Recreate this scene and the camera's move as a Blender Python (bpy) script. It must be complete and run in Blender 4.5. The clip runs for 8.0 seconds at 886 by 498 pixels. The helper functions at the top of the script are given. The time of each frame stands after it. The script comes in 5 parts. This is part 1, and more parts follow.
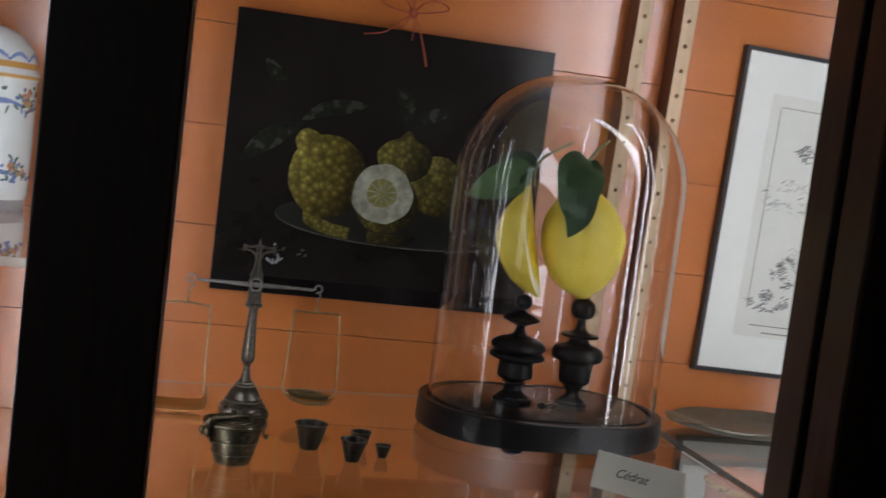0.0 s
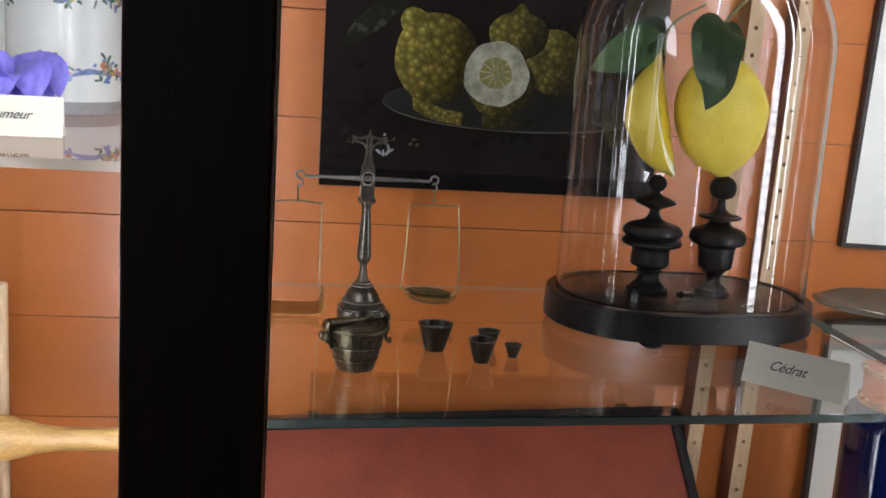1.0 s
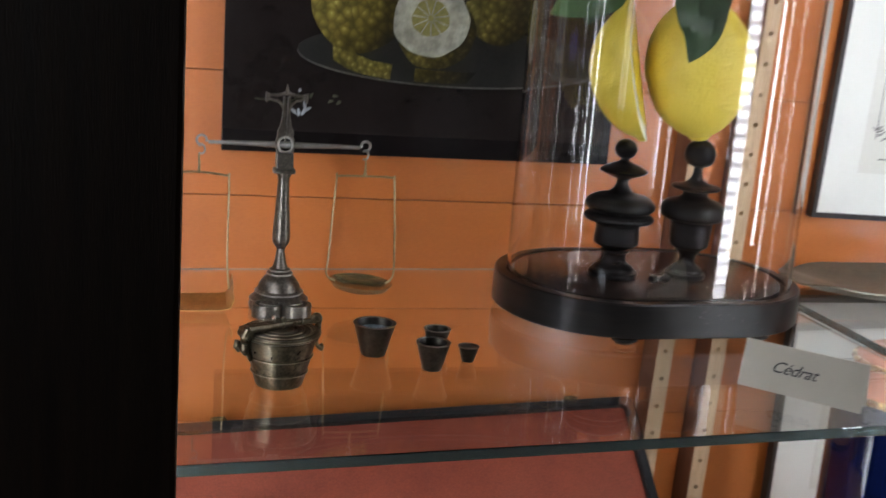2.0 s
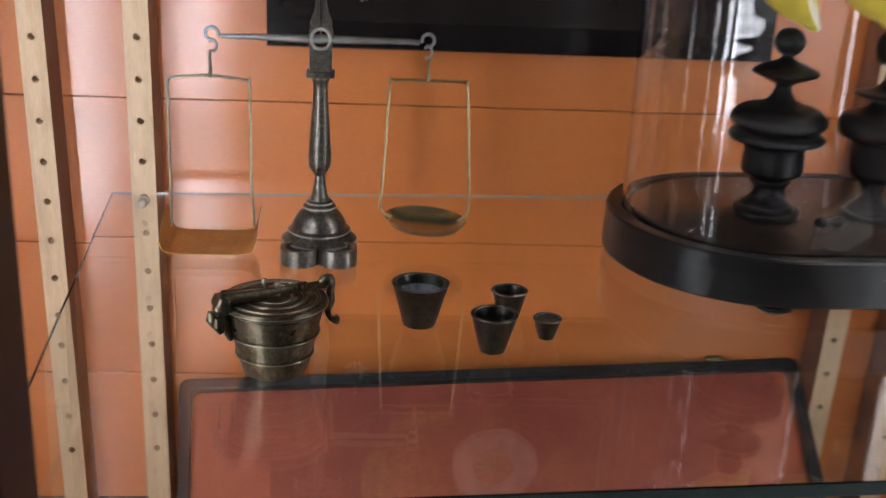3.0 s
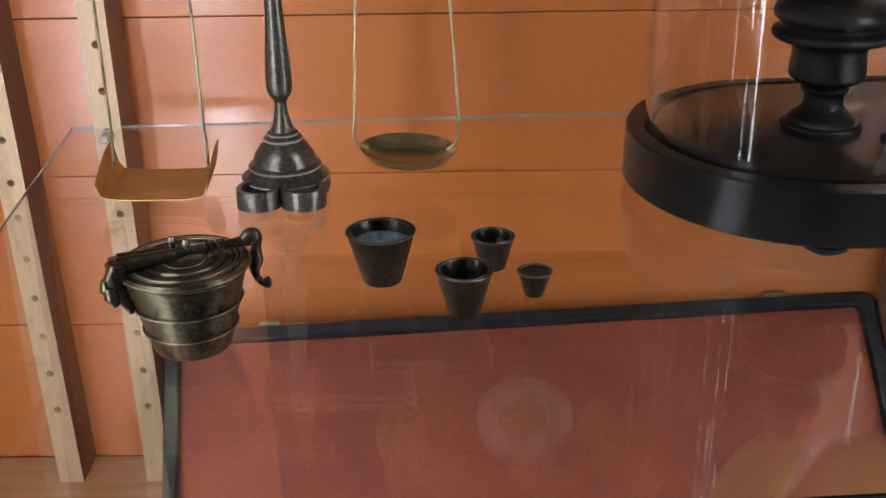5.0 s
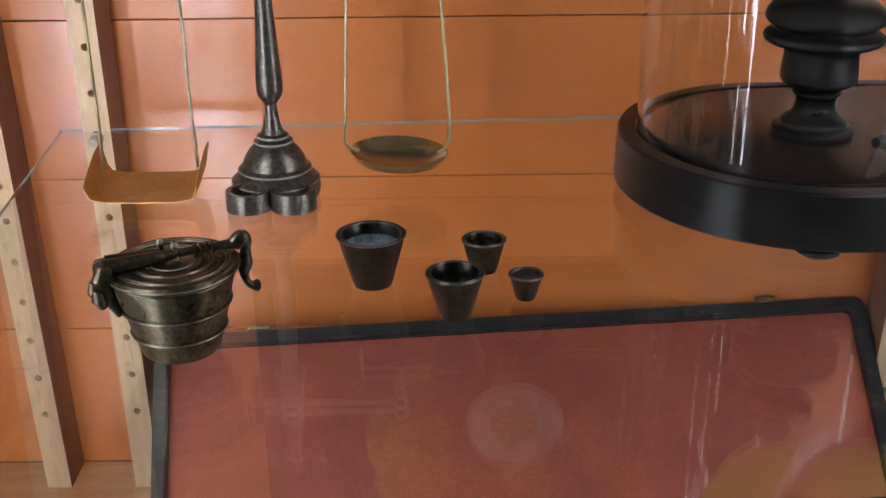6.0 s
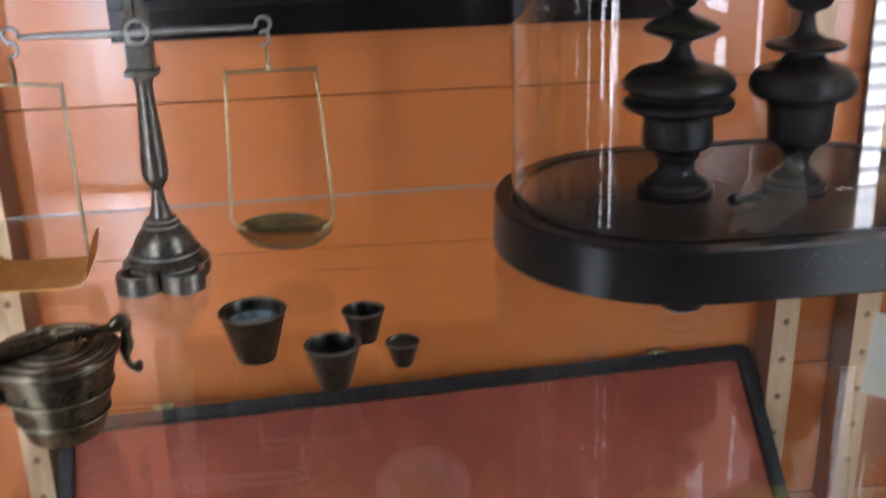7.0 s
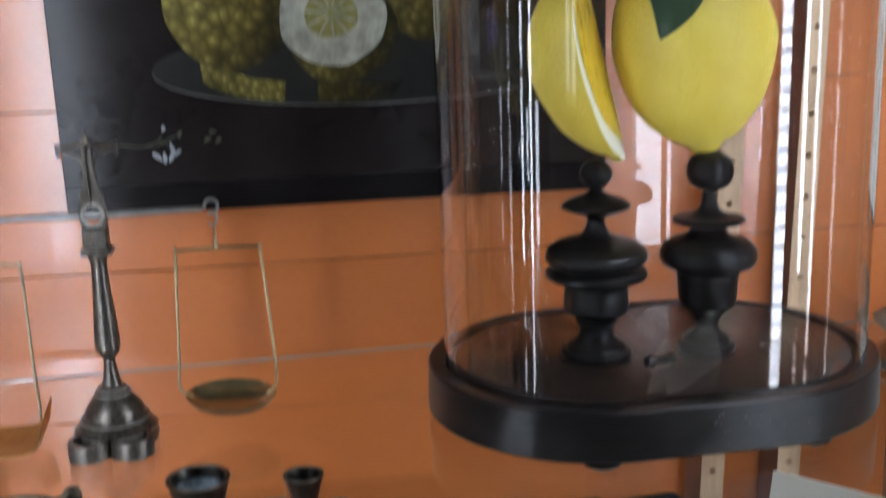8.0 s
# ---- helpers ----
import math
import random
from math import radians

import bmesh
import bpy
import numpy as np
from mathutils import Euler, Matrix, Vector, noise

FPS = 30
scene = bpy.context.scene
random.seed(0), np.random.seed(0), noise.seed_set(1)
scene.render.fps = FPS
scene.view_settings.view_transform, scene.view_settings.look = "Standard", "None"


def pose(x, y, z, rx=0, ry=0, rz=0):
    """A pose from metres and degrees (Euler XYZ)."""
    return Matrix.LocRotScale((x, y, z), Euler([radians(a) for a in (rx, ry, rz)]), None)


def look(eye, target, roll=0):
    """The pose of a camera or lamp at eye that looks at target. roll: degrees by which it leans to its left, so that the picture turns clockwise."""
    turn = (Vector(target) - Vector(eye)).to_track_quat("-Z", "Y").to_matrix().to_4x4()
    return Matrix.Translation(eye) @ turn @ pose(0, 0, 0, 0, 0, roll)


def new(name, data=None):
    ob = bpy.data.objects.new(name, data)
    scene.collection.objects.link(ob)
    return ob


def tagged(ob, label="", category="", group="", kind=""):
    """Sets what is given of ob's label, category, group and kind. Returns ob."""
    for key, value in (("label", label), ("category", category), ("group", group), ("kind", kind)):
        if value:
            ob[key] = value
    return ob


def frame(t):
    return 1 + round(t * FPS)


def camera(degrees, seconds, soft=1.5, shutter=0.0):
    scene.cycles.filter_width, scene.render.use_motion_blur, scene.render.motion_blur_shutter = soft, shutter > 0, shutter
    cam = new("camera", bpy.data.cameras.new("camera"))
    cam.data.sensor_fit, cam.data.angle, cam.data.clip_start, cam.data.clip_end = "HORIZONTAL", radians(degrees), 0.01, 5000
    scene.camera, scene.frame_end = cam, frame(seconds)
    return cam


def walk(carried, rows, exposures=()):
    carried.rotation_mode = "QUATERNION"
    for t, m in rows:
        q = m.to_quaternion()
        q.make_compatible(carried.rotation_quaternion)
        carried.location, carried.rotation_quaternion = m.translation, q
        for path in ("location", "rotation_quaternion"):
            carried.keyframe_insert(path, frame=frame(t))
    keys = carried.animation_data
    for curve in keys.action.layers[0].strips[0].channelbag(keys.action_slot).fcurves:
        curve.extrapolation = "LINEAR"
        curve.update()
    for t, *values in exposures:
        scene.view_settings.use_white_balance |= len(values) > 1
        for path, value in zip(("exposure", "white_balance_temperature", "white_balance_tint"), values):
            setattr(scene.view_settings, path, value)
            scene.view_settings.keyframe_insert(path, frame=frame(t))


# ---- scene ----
cam = camera(43.1, 8.0, shutter=0.5)
PATH = [
    (0, (0.131, -0.048, 1.49), (0.582, 1.892, 1.314), 7.1),
    (0.5, (0.133, -0.021, 1.477), (0.469, 1.936, 1.23), 5.4),
    (0.7, (0.134, 0.005, 1.469), (0.422, 1.96, 1.16), 4.1),
    (1, (0.13, 0.046, 1.476), (0.412, 1.987, 1.086), 3.7),
    (1.5, (0.115, 0.143, 1.468), (0.576, 2.05, 1.078), 4.3),
    (1.7, (0.104, 0.185, 1.464), (0.618, 2.074, 1.055), 4.5),
    (2.8, (0.208, 0.43, 1.44), (0.449, 2.314, 0.814), 3.1),
    (3, (0.24, 0.476, 1.432), (0.401, 2.356, 0.766), 2.7),
    (3.3, (0.276, 0.524, 1.424), (0.292, 2.385, 0.693), 0.7),
    (3.5, (0.293, 0.545, 1.412), (0.296, 2.391, 0.644), -0.0),
    (4, (0.31, 0.577, 1.407), (0.329, 2.405, 0.596), -1.2),
    (4.2, (0.31, 0.583, 1.407), (0.318, 2.413, 0.601), -1.6),
    (5.3, (0.316, 0.592, 1.406), (0.301, 2.416, 0.587), -0.7),
    (5.5, (0.315, 0.592, 1.405), (0.312, 2.419, 0.591), -0.6),
    (6, (0.315, 0.594, 1.404), (0.319, 2.424, 0.597), -0.6),
    (6.5, (0.323, 0.586, 1.406), (0.351, 2.42, 0.609), -1.1),
    (7, (0.343, 0.571, 1.416), (0.47, 2.439, 0.712), -2.0),
    (7.2, (0.347, 0.572, 1.424), (0.502, 2.454, 0.765), -2.0),
    (7.5, (0.353, 0.553, 1.428), (0.534, 2.454, 0.833), -1.9),
    (7.8, (0.35, 0.545, 1.44), (0.569, 2.451, 0.875), -1.6),
    (8, (0.352, 0.529, 1.448), (0.575, 2.459, 0.974), -2.0),
]
walk(cam, [(t, look(eye, target, roll)) for t, eye, target, roll in PATH],
     exposures=[(0, -0.8, 6450, 10), (0.5, -0.52, 6500, 10), (1.0, -0.3, 6500, 10), (1.7, -0.15, 6450, 10), (3.0, -0.1, 6350, 10), (6.5, 0.02, 6200, 9), (7.2, 0.02, 5950, 9), (8.0, -0.12, 5850, 9)])

# ---- world and light ----
world = bpy.data.worlds.new("world")
scene.world = world
world.use_nodes = True
wn = world.node_tree.nodes
sky = wn.new("ShaderNodeTexSky")
sky.sky_type, sky.sun_disc = "NISHITA", False
sky.sun_elevation, sky.sun_rotation = radians(35), radians(150)
wn["Background"].inputs["Strength"].default_value = 0.1
world.node_tree.links.new(sky.outputs["Color"], wn["Background"].inputs["Color"])

# strength of the fill lamp behind the added window
FILL_WINDOW_POWER = 7.0


# ---- materials ----
def nodes_of(name):
    m = bpy.data.materials.new(name)
    m.use_nodes = True
    nt = m.node_tree
    return m, nt, nt.nodes["Principled BSDF"]


def add_noise(nt, scale, detail=6, rough=0.6, stretch=(1, 1, 1), w=None):
    co = nt.nodes.new("ShaderNodeTexCoord")
    mp = nt.nodes.new("ShaderNodeMapping")
    mp.inputs["Scale"].default_value = stretch
    nt.links.new(co.outputs["Object"], mp.inputs["Vector"])
    nz = nt.nodes.new("ShaderNodeTexNoise")
    nz.inputs["Scale"].default_value = scale
    nz.inputs["Detail"].default_value = detail
    nz.inputs["Roughness"].default_value = rough
    nt.links.new(mp.outputs["Vector"], nz.inputs["Vector"])
    return nz


def ramp(nt, source, stops):
    r = nt.nodes.new("ShaderNodeValToRGB")
    el = r.color_ramp.elements
    while len(el) < len(stops):
        el.new(0.5)
    for e, (p, c) in zip(el, stops):
        e.position = p
        e.color = (*c, 1) if len(c) == 3 else c
    nt.links.new(source, r.inputs["Fac"])
    return r


def mix(nt, a, b, fac, mode="MIX"):
    m = nt.nodes.new("ShaderNodeMix")
    m.data_type, m.blend_type = "RGBA", mode
    for key, v in ((6, a), (7, b), (0, fac)):
        if isinstance(v, (int, float)):
            m.inputs[key].default_value = v
        elif isinstance(v, tuple):
            m.inputs[key].default_value = (*v, 1)
        else:
            nt.links.new(v, m.inputs[key])
    return m.outputs[2]


def surface(name, dark, light, rough=0.5, metal=0.0, scale=40.0, fine=300.0, bump=0.05, stretch=(1, 1, 1),
            rough_var=0.12, coat=0.0, spec=0.5, piece_var=0.0, grain=0.15, coat_ior=1.5):
    """A material that varies at two scales: broad blotches and fine grain, with relief."""
    m, nt, b = nodes_of(name)
    n1 = add_noise(nt, scale, stretch=stretch)
    n2 = add_noise(nt, fine, 3, stretch=stretch)
    c1 = ramp(nt, n1.outputs["Fac"], [(0.3, dark), (0.7, light)]).outputs["Color"]
    g = ramp(nt, n2.outputs["Fac"], [(0.25, (1 - grain,) * 3), (0.75, (1 + grain * 0.7,) * 3)]).outputs["Color"]
    col = mix(nt, c1, g, 1.0, "MULTIPLY")
    if piece_var:
        oi = nt.nodes.new("ShaderNodeObjectInfo")
        v = ramp(nt, oi.outputs["Random"], [(0, (1 - piece_var,) * 3), (1, (1 + piece_var,) * 3)]).outputs["Color"]
        col = mix(nt, col, v, 1.0, "MULTIPLY")
    nt.links.new(col, b.inputs["Base Color"])
    mr = nt.nodes.new("ShaderNodeMapRange")
    mr.inputs["To Min"].default_value = max(rough - rough_var, 0.02)
    mr.inputs["To Max"].default_value = min(rough + rough_var, 1)
    nt.links.new(n1.outputs["Fac"], mr.inputs["Value"])
    nt.links.new(mr.outputs["Result"], b.inputs["Roughness"])
    b.inputs["Metallic"].default_value = metal
    b.inputs["Coat Weight"].default_value = coat
    b.inputs["Coat Roughness"].default_value = 0.19 if coat > 0.65 else 0.05
    b.inputs["Coat IOR"].default_value = coat_ior
    b.inputs["Specular IOR Level"].default_value = spec
    if bump:
        bp = nt.nodes.new("ShaderNodeBump")
        bp.inputs["Strength"].default_value = bump
        bp.inputs["Distance"].default_value = 0.002
        s = nt.nodes.new("ShaderNodeMath")
        s.operation = "ADD"
        nt.links.new(n1.outputs["Fac"], s.inputs[0])
        nt.links.new(n2.outputs["Fac"], s.inputs[1])
        nt.links.new(s.outputs[0], bp.inputs["Height"])
        nt.links.new(bp.outputs["Normal"], b.inputs["Normal"])
    return m


def glass(name, tint, ior=1.5, rough=0.0):
    m, nt, b = nodes_of(name)
    b.inputs["Base Color"].default_value = (*tint, 1)
    b.inputs["Transmission Weight"].default_value = 1.0
    b.inputs["Roughness"].default_value = rough
    b.inputs["IOR"].default_value = ior
    return m


def glow(name, colour, strength):
    m, nt, b = nodes_of(name)
    b.inputs["Emission Color"].default_value = (*colour, 1)
    b.inputs["Emission Strength"].default_value = strength
    return m


ORANGE = surface("orange_paint", (0.46, 0.135, 0.026), (0.53, 0.160, 0.034), 0.42, scale=5, fine=420, bump=0.06, stretch=(0.4, 1, 1.6), piece_var=0.05, spec=0.35, rough_var=0.05, coat=1.0, grain=0.08, coat_ior=1.65)
GAP = surface("joint_shadow_paint", (0.20, 0.05, 0.015), (0.26, 0.07, 0.02), 0.8, scale=30)
PALE_WOOD = surface("pale_beech", (0.50, 0.34, 0.20), (0.66, 0.48, 0.30), 0.55, scale=18, fine=160, bump=0.12, stretch=(6, 6, 0.6), piece_var=0.05)
# darker brown for the battens' sides, their shade put into the colour
SHADED_SIDE = surface("shaded_wood_side", (0.15, 0.058, 0.028), (0.23, 0.095, 0.048), 0.6, scale=18, fine=160, bump=0.1, stretch=(6, 6, 0.6))
FLOOR_WOOD = surface("case_floor_wood", (0.34, 0.16, 0.07), (0.50, 0.26, 0.12), 0.5, scale=14, fine=120, bump=0.1, stretch=(0.5, 6, 6))
DARK_WOOD = surface("dark_stained_wood", (0.035, 0.018, 0.011), (0.075, 0.040, 0.025), 0.45, scale=14, fine=180, bump=0.12, stretch=(8, 8, 0.5))
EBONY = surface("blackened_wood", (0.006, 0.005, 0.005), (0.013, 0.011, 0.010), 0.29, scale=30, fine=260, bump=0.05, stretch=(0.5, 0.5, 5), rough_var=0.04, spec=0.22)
EBONY_TOP = surface("blackened_wood_top", (0.012, 0.0075, 0.0062), (0.020, 0.0125, 0.0100), 0.24, scale=5, fine=300, bump=0.0, stretch=(0.4, 3, 1), rough_var=0.03, spec=0.5)
TURNED = surface("turned_black_wood", (0.003, 0.0027, 0.0027), (0.009, 0.0078, 0.0075), 0.30, scale=30, fine=320, bump=0.06, stretch=(1, 1, 3), rough_var=0.08, spec=0.3)
BOX_RIM = surface("black_leatherette", (0.008, 0.008, 0.009), (0.022, 0.022, 0.024), 0.55, scale=60, fine=700, bump=0.3, spec=0.3)
RED_LINING = surface("red_leather_lining", (0.20, 0.038, 0.020), (0.31, 0.068, 0.035), 0.6, scale=9, fine=500, bump=0.12, spec=0.35, grain=0.22)
BRONZE = surface("aged_bronze", (0.060, 0.050, 0.032), (0.150, 0.126, 0.082), 0.29, metal=0.9, scale=170, fine=520, bump=0.08, rough_var=0.05, grain=0.55)
BRONZE_LIGHT = surface("paler_bronze", (0.19, 0.165, 0.115), (0.34, 0.305, 0.225), 0.38, metal=0.85, scale=160, fine=500, bump=0.05)
PEWTER = surface("tarnished_bronze", (0.085, 0.074, 0.061), (0.170, 0.150, 0.124), 0.29, metal=0.78, scale=200, fine=520, bump=0.06, rough_var=0.04, grain=0.55)
PEWTER_LIGHT = surface("pale_edge", (0.26, 0.25, 0.22), (0.45, 0.43, 0.38), 0.45, metal=0.5, scale=190, fine=600, bump=0.05)
CUP_METAL = surface("dark_patinated_copper", (0.028, 0.026, 0.022), (0.060, 0.056, 0.047), 0.30, metal=0.9, scale=200, fine=700, bump=0.03, rough_var=0.04, grain=0.32)
CUP_RIM = surface("paler_copper", (0.10, 0.092, 0.080), (0.20, 0.185, 0.16), 0.34, metal=0.9, scale=200, fine=600, bump=0.05)
CUP_BLOOM = surface("blue_grey_corrosion", (0.05, 0.068, 0.085), (0.27, 0.33, 0.37), 0.8, metal=0.0, scale=190, fine=700, bump=0.3)
BRASS = surface("aged_brass", (0.40, 0.33, 0.16), (0.50, 0.43, 0.23), 0.25, metal=0.9, scale=50, fine=400, bump=0.03, rough_var=0.03)
BRASS_PLATE = surface("dull_brass_sheet", (0.45, 0.24, 0.07), (0.62, 0.37, 0.13), 0.48, metal=0.85, scale=45, fine=300, bump=0.12, rough_var=0.12)
WIRE = surface("brass_wire", (0.22, 0.17, 0.09), (0.36, 0.29, 0.17), 0.36, metal=1.0, scale=90, fine=400, bump=0.1)
STEEL = surface("grey_steel", (0.20, 0.20, 0.19), (0.36, 0.36, 0.34), 0.45, metal=1.0, scale=80, fine=400, bump=0.15)
CARD = surface("cream_card", (0.60, 0.57, 0.48), (0.65, 0.62, 0.53), 0.8, scale=30, fine=900, bump=0.03, grain=0.03)
INK = surface("black_ink", (0.015, 0.015, 0.02), (0.03, 0.03, 0.035), 0.6, scale=90, bump=0)
PAPER = surface("white_mat_board", (0.76, 0.77, 0.72), (0.81, 0.82, 0.77), 0.85, scale=8, fine=900, bump=0.02, grain=0.03)
SHEET = surface("aged_print_paper", (0.68, 0.68, 0.62), (0.74, 0.74, 0.68), 0.85, scale=14, fine=700, bump=0.02, grain=0.04)
GREY_INK = surface("engraving_grey", (0.12, 0.12, 0.12), (0.48, 0.48, 0.45), 0.85, scale=130, fine=900, bump=0)
DARK_INK = surface("engraving_dark", (0.05, 0.05, 0.05), (0.28, 0.28, 0.27), 0.85, scale=160, fine=900, bump=0)
FRAME_BLACK = surface("black_frame", (0.018, 0.014, 0.013), (0.035, 0.028, 0.026), 0.45, scale=60, bump=0.05)
CANVAS = surface("dark_canvas", (0.010, 0.0075, 0.0068), (0.018, 0.0140, 0.0132), 0.17, scale=9, fine=1500, bump=0.05, rough_var=0.03, spec=0.32)
CANVAS_EDGE = surface("dark_canvas_table", (0.005, 0.004, 0.004), (0.010, 0.008, 0.008), 0.17, scale=12, fine=900, bump=0.05, rough_var=0.03, spec=0.32)
RAFFIA = surface("red_raffia", (0.30, 0.045, 0.02), (0.45, 0.09, 0.04), 0.6, scale=200, fine=600, bump=0.3)
LEAF_DARK = surface("dark_leaf", (0.012, 0.028, 0.010), (0.026, 0.052, 0.019), 0.38, scale=90, fine=600, bump=0.25)
LEAF_MID = surface("mid_green_leaf", (0.020, 0.050, 0.014), (0.045, 0.095, 0.026), 0.45, scale=80, fine=600, bump=0.25)
LEAF_LIGHT = surface("green_leaf", (0.05, 0.13, 0.03), (0.10, 0.22, 0.05), 0.45, scale=80, fine=600, bump=0.25)
STEM = surface("twig", (0.10, 0.10, 0.035), (0.26, 0.22, 0.09), 0.6, scale=200, bump=0.2)
PITH = surface("white_pith", (0.74, 0.72, 0.55), (0.84, 0.82, 0.66), 0.6, scale=120, bump=0.15)
FLESH = surface("lemon_flesh", (0.60, 0.40, 0.02), (0.74, 0.54, 0.05), 0.3, scale=160, fine=420, bump=0.3, stretch=(1, 1, 0.3))
ROOM_WALL = surface("room_plaster", (0.14, 0.13, 0.12), (0.18, 0.17, 0.155), 0.9, scale=3, fine=60, bump=0.1)
ROOM_FLOOR = surface("room_oak_floor", (0.12, 0.07, 0.04), (0.20, 0.12, 0.07), 0.5, scale=4, fine=60, bump=0.1, stretch=(0.4, 4, 1))
PESTLE_WOOD = surface("varnished_boxwood", (0.52, 0.30, 0.09), (0.66, 0.42, 0.15), 0.28, scale=20, fine=160, bump=0.06, stretch=(0.5, 5, 5))
PETAL = surface("violet_petal", (0.17, 0.14, 0.66), (0.33, 0.29, 0.86), 0.55, scale=50, fine=300, bump=0.05, stretch=(3, 1, 1))
COBALT = surface("cobalt_glaze", (0.001, 0.003, 0.018), (0.002, 0.006, 0.040), 0.08, scale=20, fine=200, bump=0.0, rough_var=0.04, coat=0.6)
GOLD = surface("gilding", (0.70, 0.45, 0.13), (0.86, 0.60, 0.22), 0.28, metal=1.0, scale=80, bump=0.1)
CORAL = surface("coral_glaze", (0.62, 0.16, 0.06), (0.75, 0.24, 0.10), 0.25, scale=20, bump=0.0)
STONE_DISH = surface("grey_green_pewter", (0.14, 0.135, 0.10), (0.24, 0.23, 0.18), 0.35, metal=0.6, scale=26, fine=260, bump=0.25)
PLASTIC = surface("white_plastic", (0.72, 0.72, 0.72), (0.78, 0.78, 0.78), 0.5, scale=50, bump=0)
SHELF_GLASS = glass("shelf_glass", (0.97, 0.99, 0.98))
DOME_GLASS = glass("dome_glass", (0.995, 0.995, 0.995), 1.47)
EDGE_GLASS, _nt, _b = nodes_of("green_glass_edge")
_b.inputs["Base Color"].default_value = (0.70, 0.90, 0.86, 1)
_b.inputs["Transmission Weight"].default_value = 0.78
_b.inputs["Roughness"].default_value = 0.12
# same glass edge, darkened in colour to offset the near strip's light
EDGE_DARKENED, _nt, _b = nodes_of("darkened_glass_edge")
_b.inputs["Base Color"].default_value = (0.30, 0.25, 0.20, 1)
_b.inputs["Transmission Weight"].default_value = 0.5
_b.inputs["Roughness"].default_value = 0.35


def diffuser(name, strength, ripple):
    """A frosted LED profile: it glows, a little brighter before each diode."""
    m, nt, p = nodes_of(name)
    co = nt.nodes.new("ShaderNodeTexCoord")
    sp = nt.nodes.new("ShaderNodeSeparateXYZ")
    nt.links.new(co.outputs["Object"], sp.inputs["Vector"])
    k = nt.nodes.new("ShaderNodeMath")
    k.operation = "MULTIPLY"
    k.inputs[1].default_value = 2 * math.pi / 0.0166
    nt.links.new(sp.outputs["Z"], k.inputs[0])
    s = nt.nodes.new("ShaderNodeMath")
    s.operation = "SINE"
    nt.links.new(k.outputs[0], s.inputs[0])
    r = nt.nodes.new("ShaderNodeMapRange")
    r.inputs["From Min"].default_value = -1
    r.inputs["To Min"].default_value = strength * (1 - ripple)
    r.inputs["To Max"].default_value = strength * (1 + ripple)
    nt.links.new(s.outputs[0], r.inputs["Value"])
    nt.links.new(r.outputs["Result"], p.inputs["Emission Strength"])
    p.inputs["Emission Color"].default_value = (0.93, 0.96, 1.02, 1)
    return m


LED_DOTTED = diffuser("led_diffuser_dotted", 22.0, 0.75)
LED_BRIGHT = diffuser("led_diffuser_bright", 35.0, 0.1)
LED_BAY = diffuser("led_diffuser_bay", 48.0, 0.1)
LED_LEFT = diffuser("led_diffuser", 52.0, 0.6)


def peel_material():
    m, nt, b = nodes_of("lemon_peel")
    n1 = add_noise(nt, 22)
    c = ramp(nt, n1.outputs["Fac"], [(0.3, (0.58, 0.43, 0.040)), (0.7, (0.68, 0.54, 0.085))]).outputs["Color"]
    nt.links.new(c, b.inputs["Base Color"])
    b.inputs["Roughness"].default_value = 0.42
    co = nt.nodes.new("ShaderNodeTexCoord")
    v = nt.nodes.new("ShaderNodeTexVoronoi")
    v.inputs["Scale"].default_value = 330
    nt.links.new(co.outputs["Object"], v.inputs["Vector"])
    n2 = add_noise(nt, 60, 3)
    s = nt.nodes.new("ShaderNodeMath")
    s.operation = "ADD"
    nt.links.new(v.outputs["Distance"], s.inputs[0])
    nt.links.new(n2.outputs["Fac"], s.inputs[1])
    bp = nt.nodes.new("ShaderNodeBump")
    bp.inputs["Strength"].default_value = 0.4
    bp.inputs["Distance"].default_value = 0.0015
    nt.links.new(s.outputs[0], bp.inputs["Height"])
    nt.links.new(bp.outputs["Normal"], b.inputs["Normal"])
    b.inputs["Subsurface Weight"].default_value = 0.0
    return m


PEEL = peel_material()


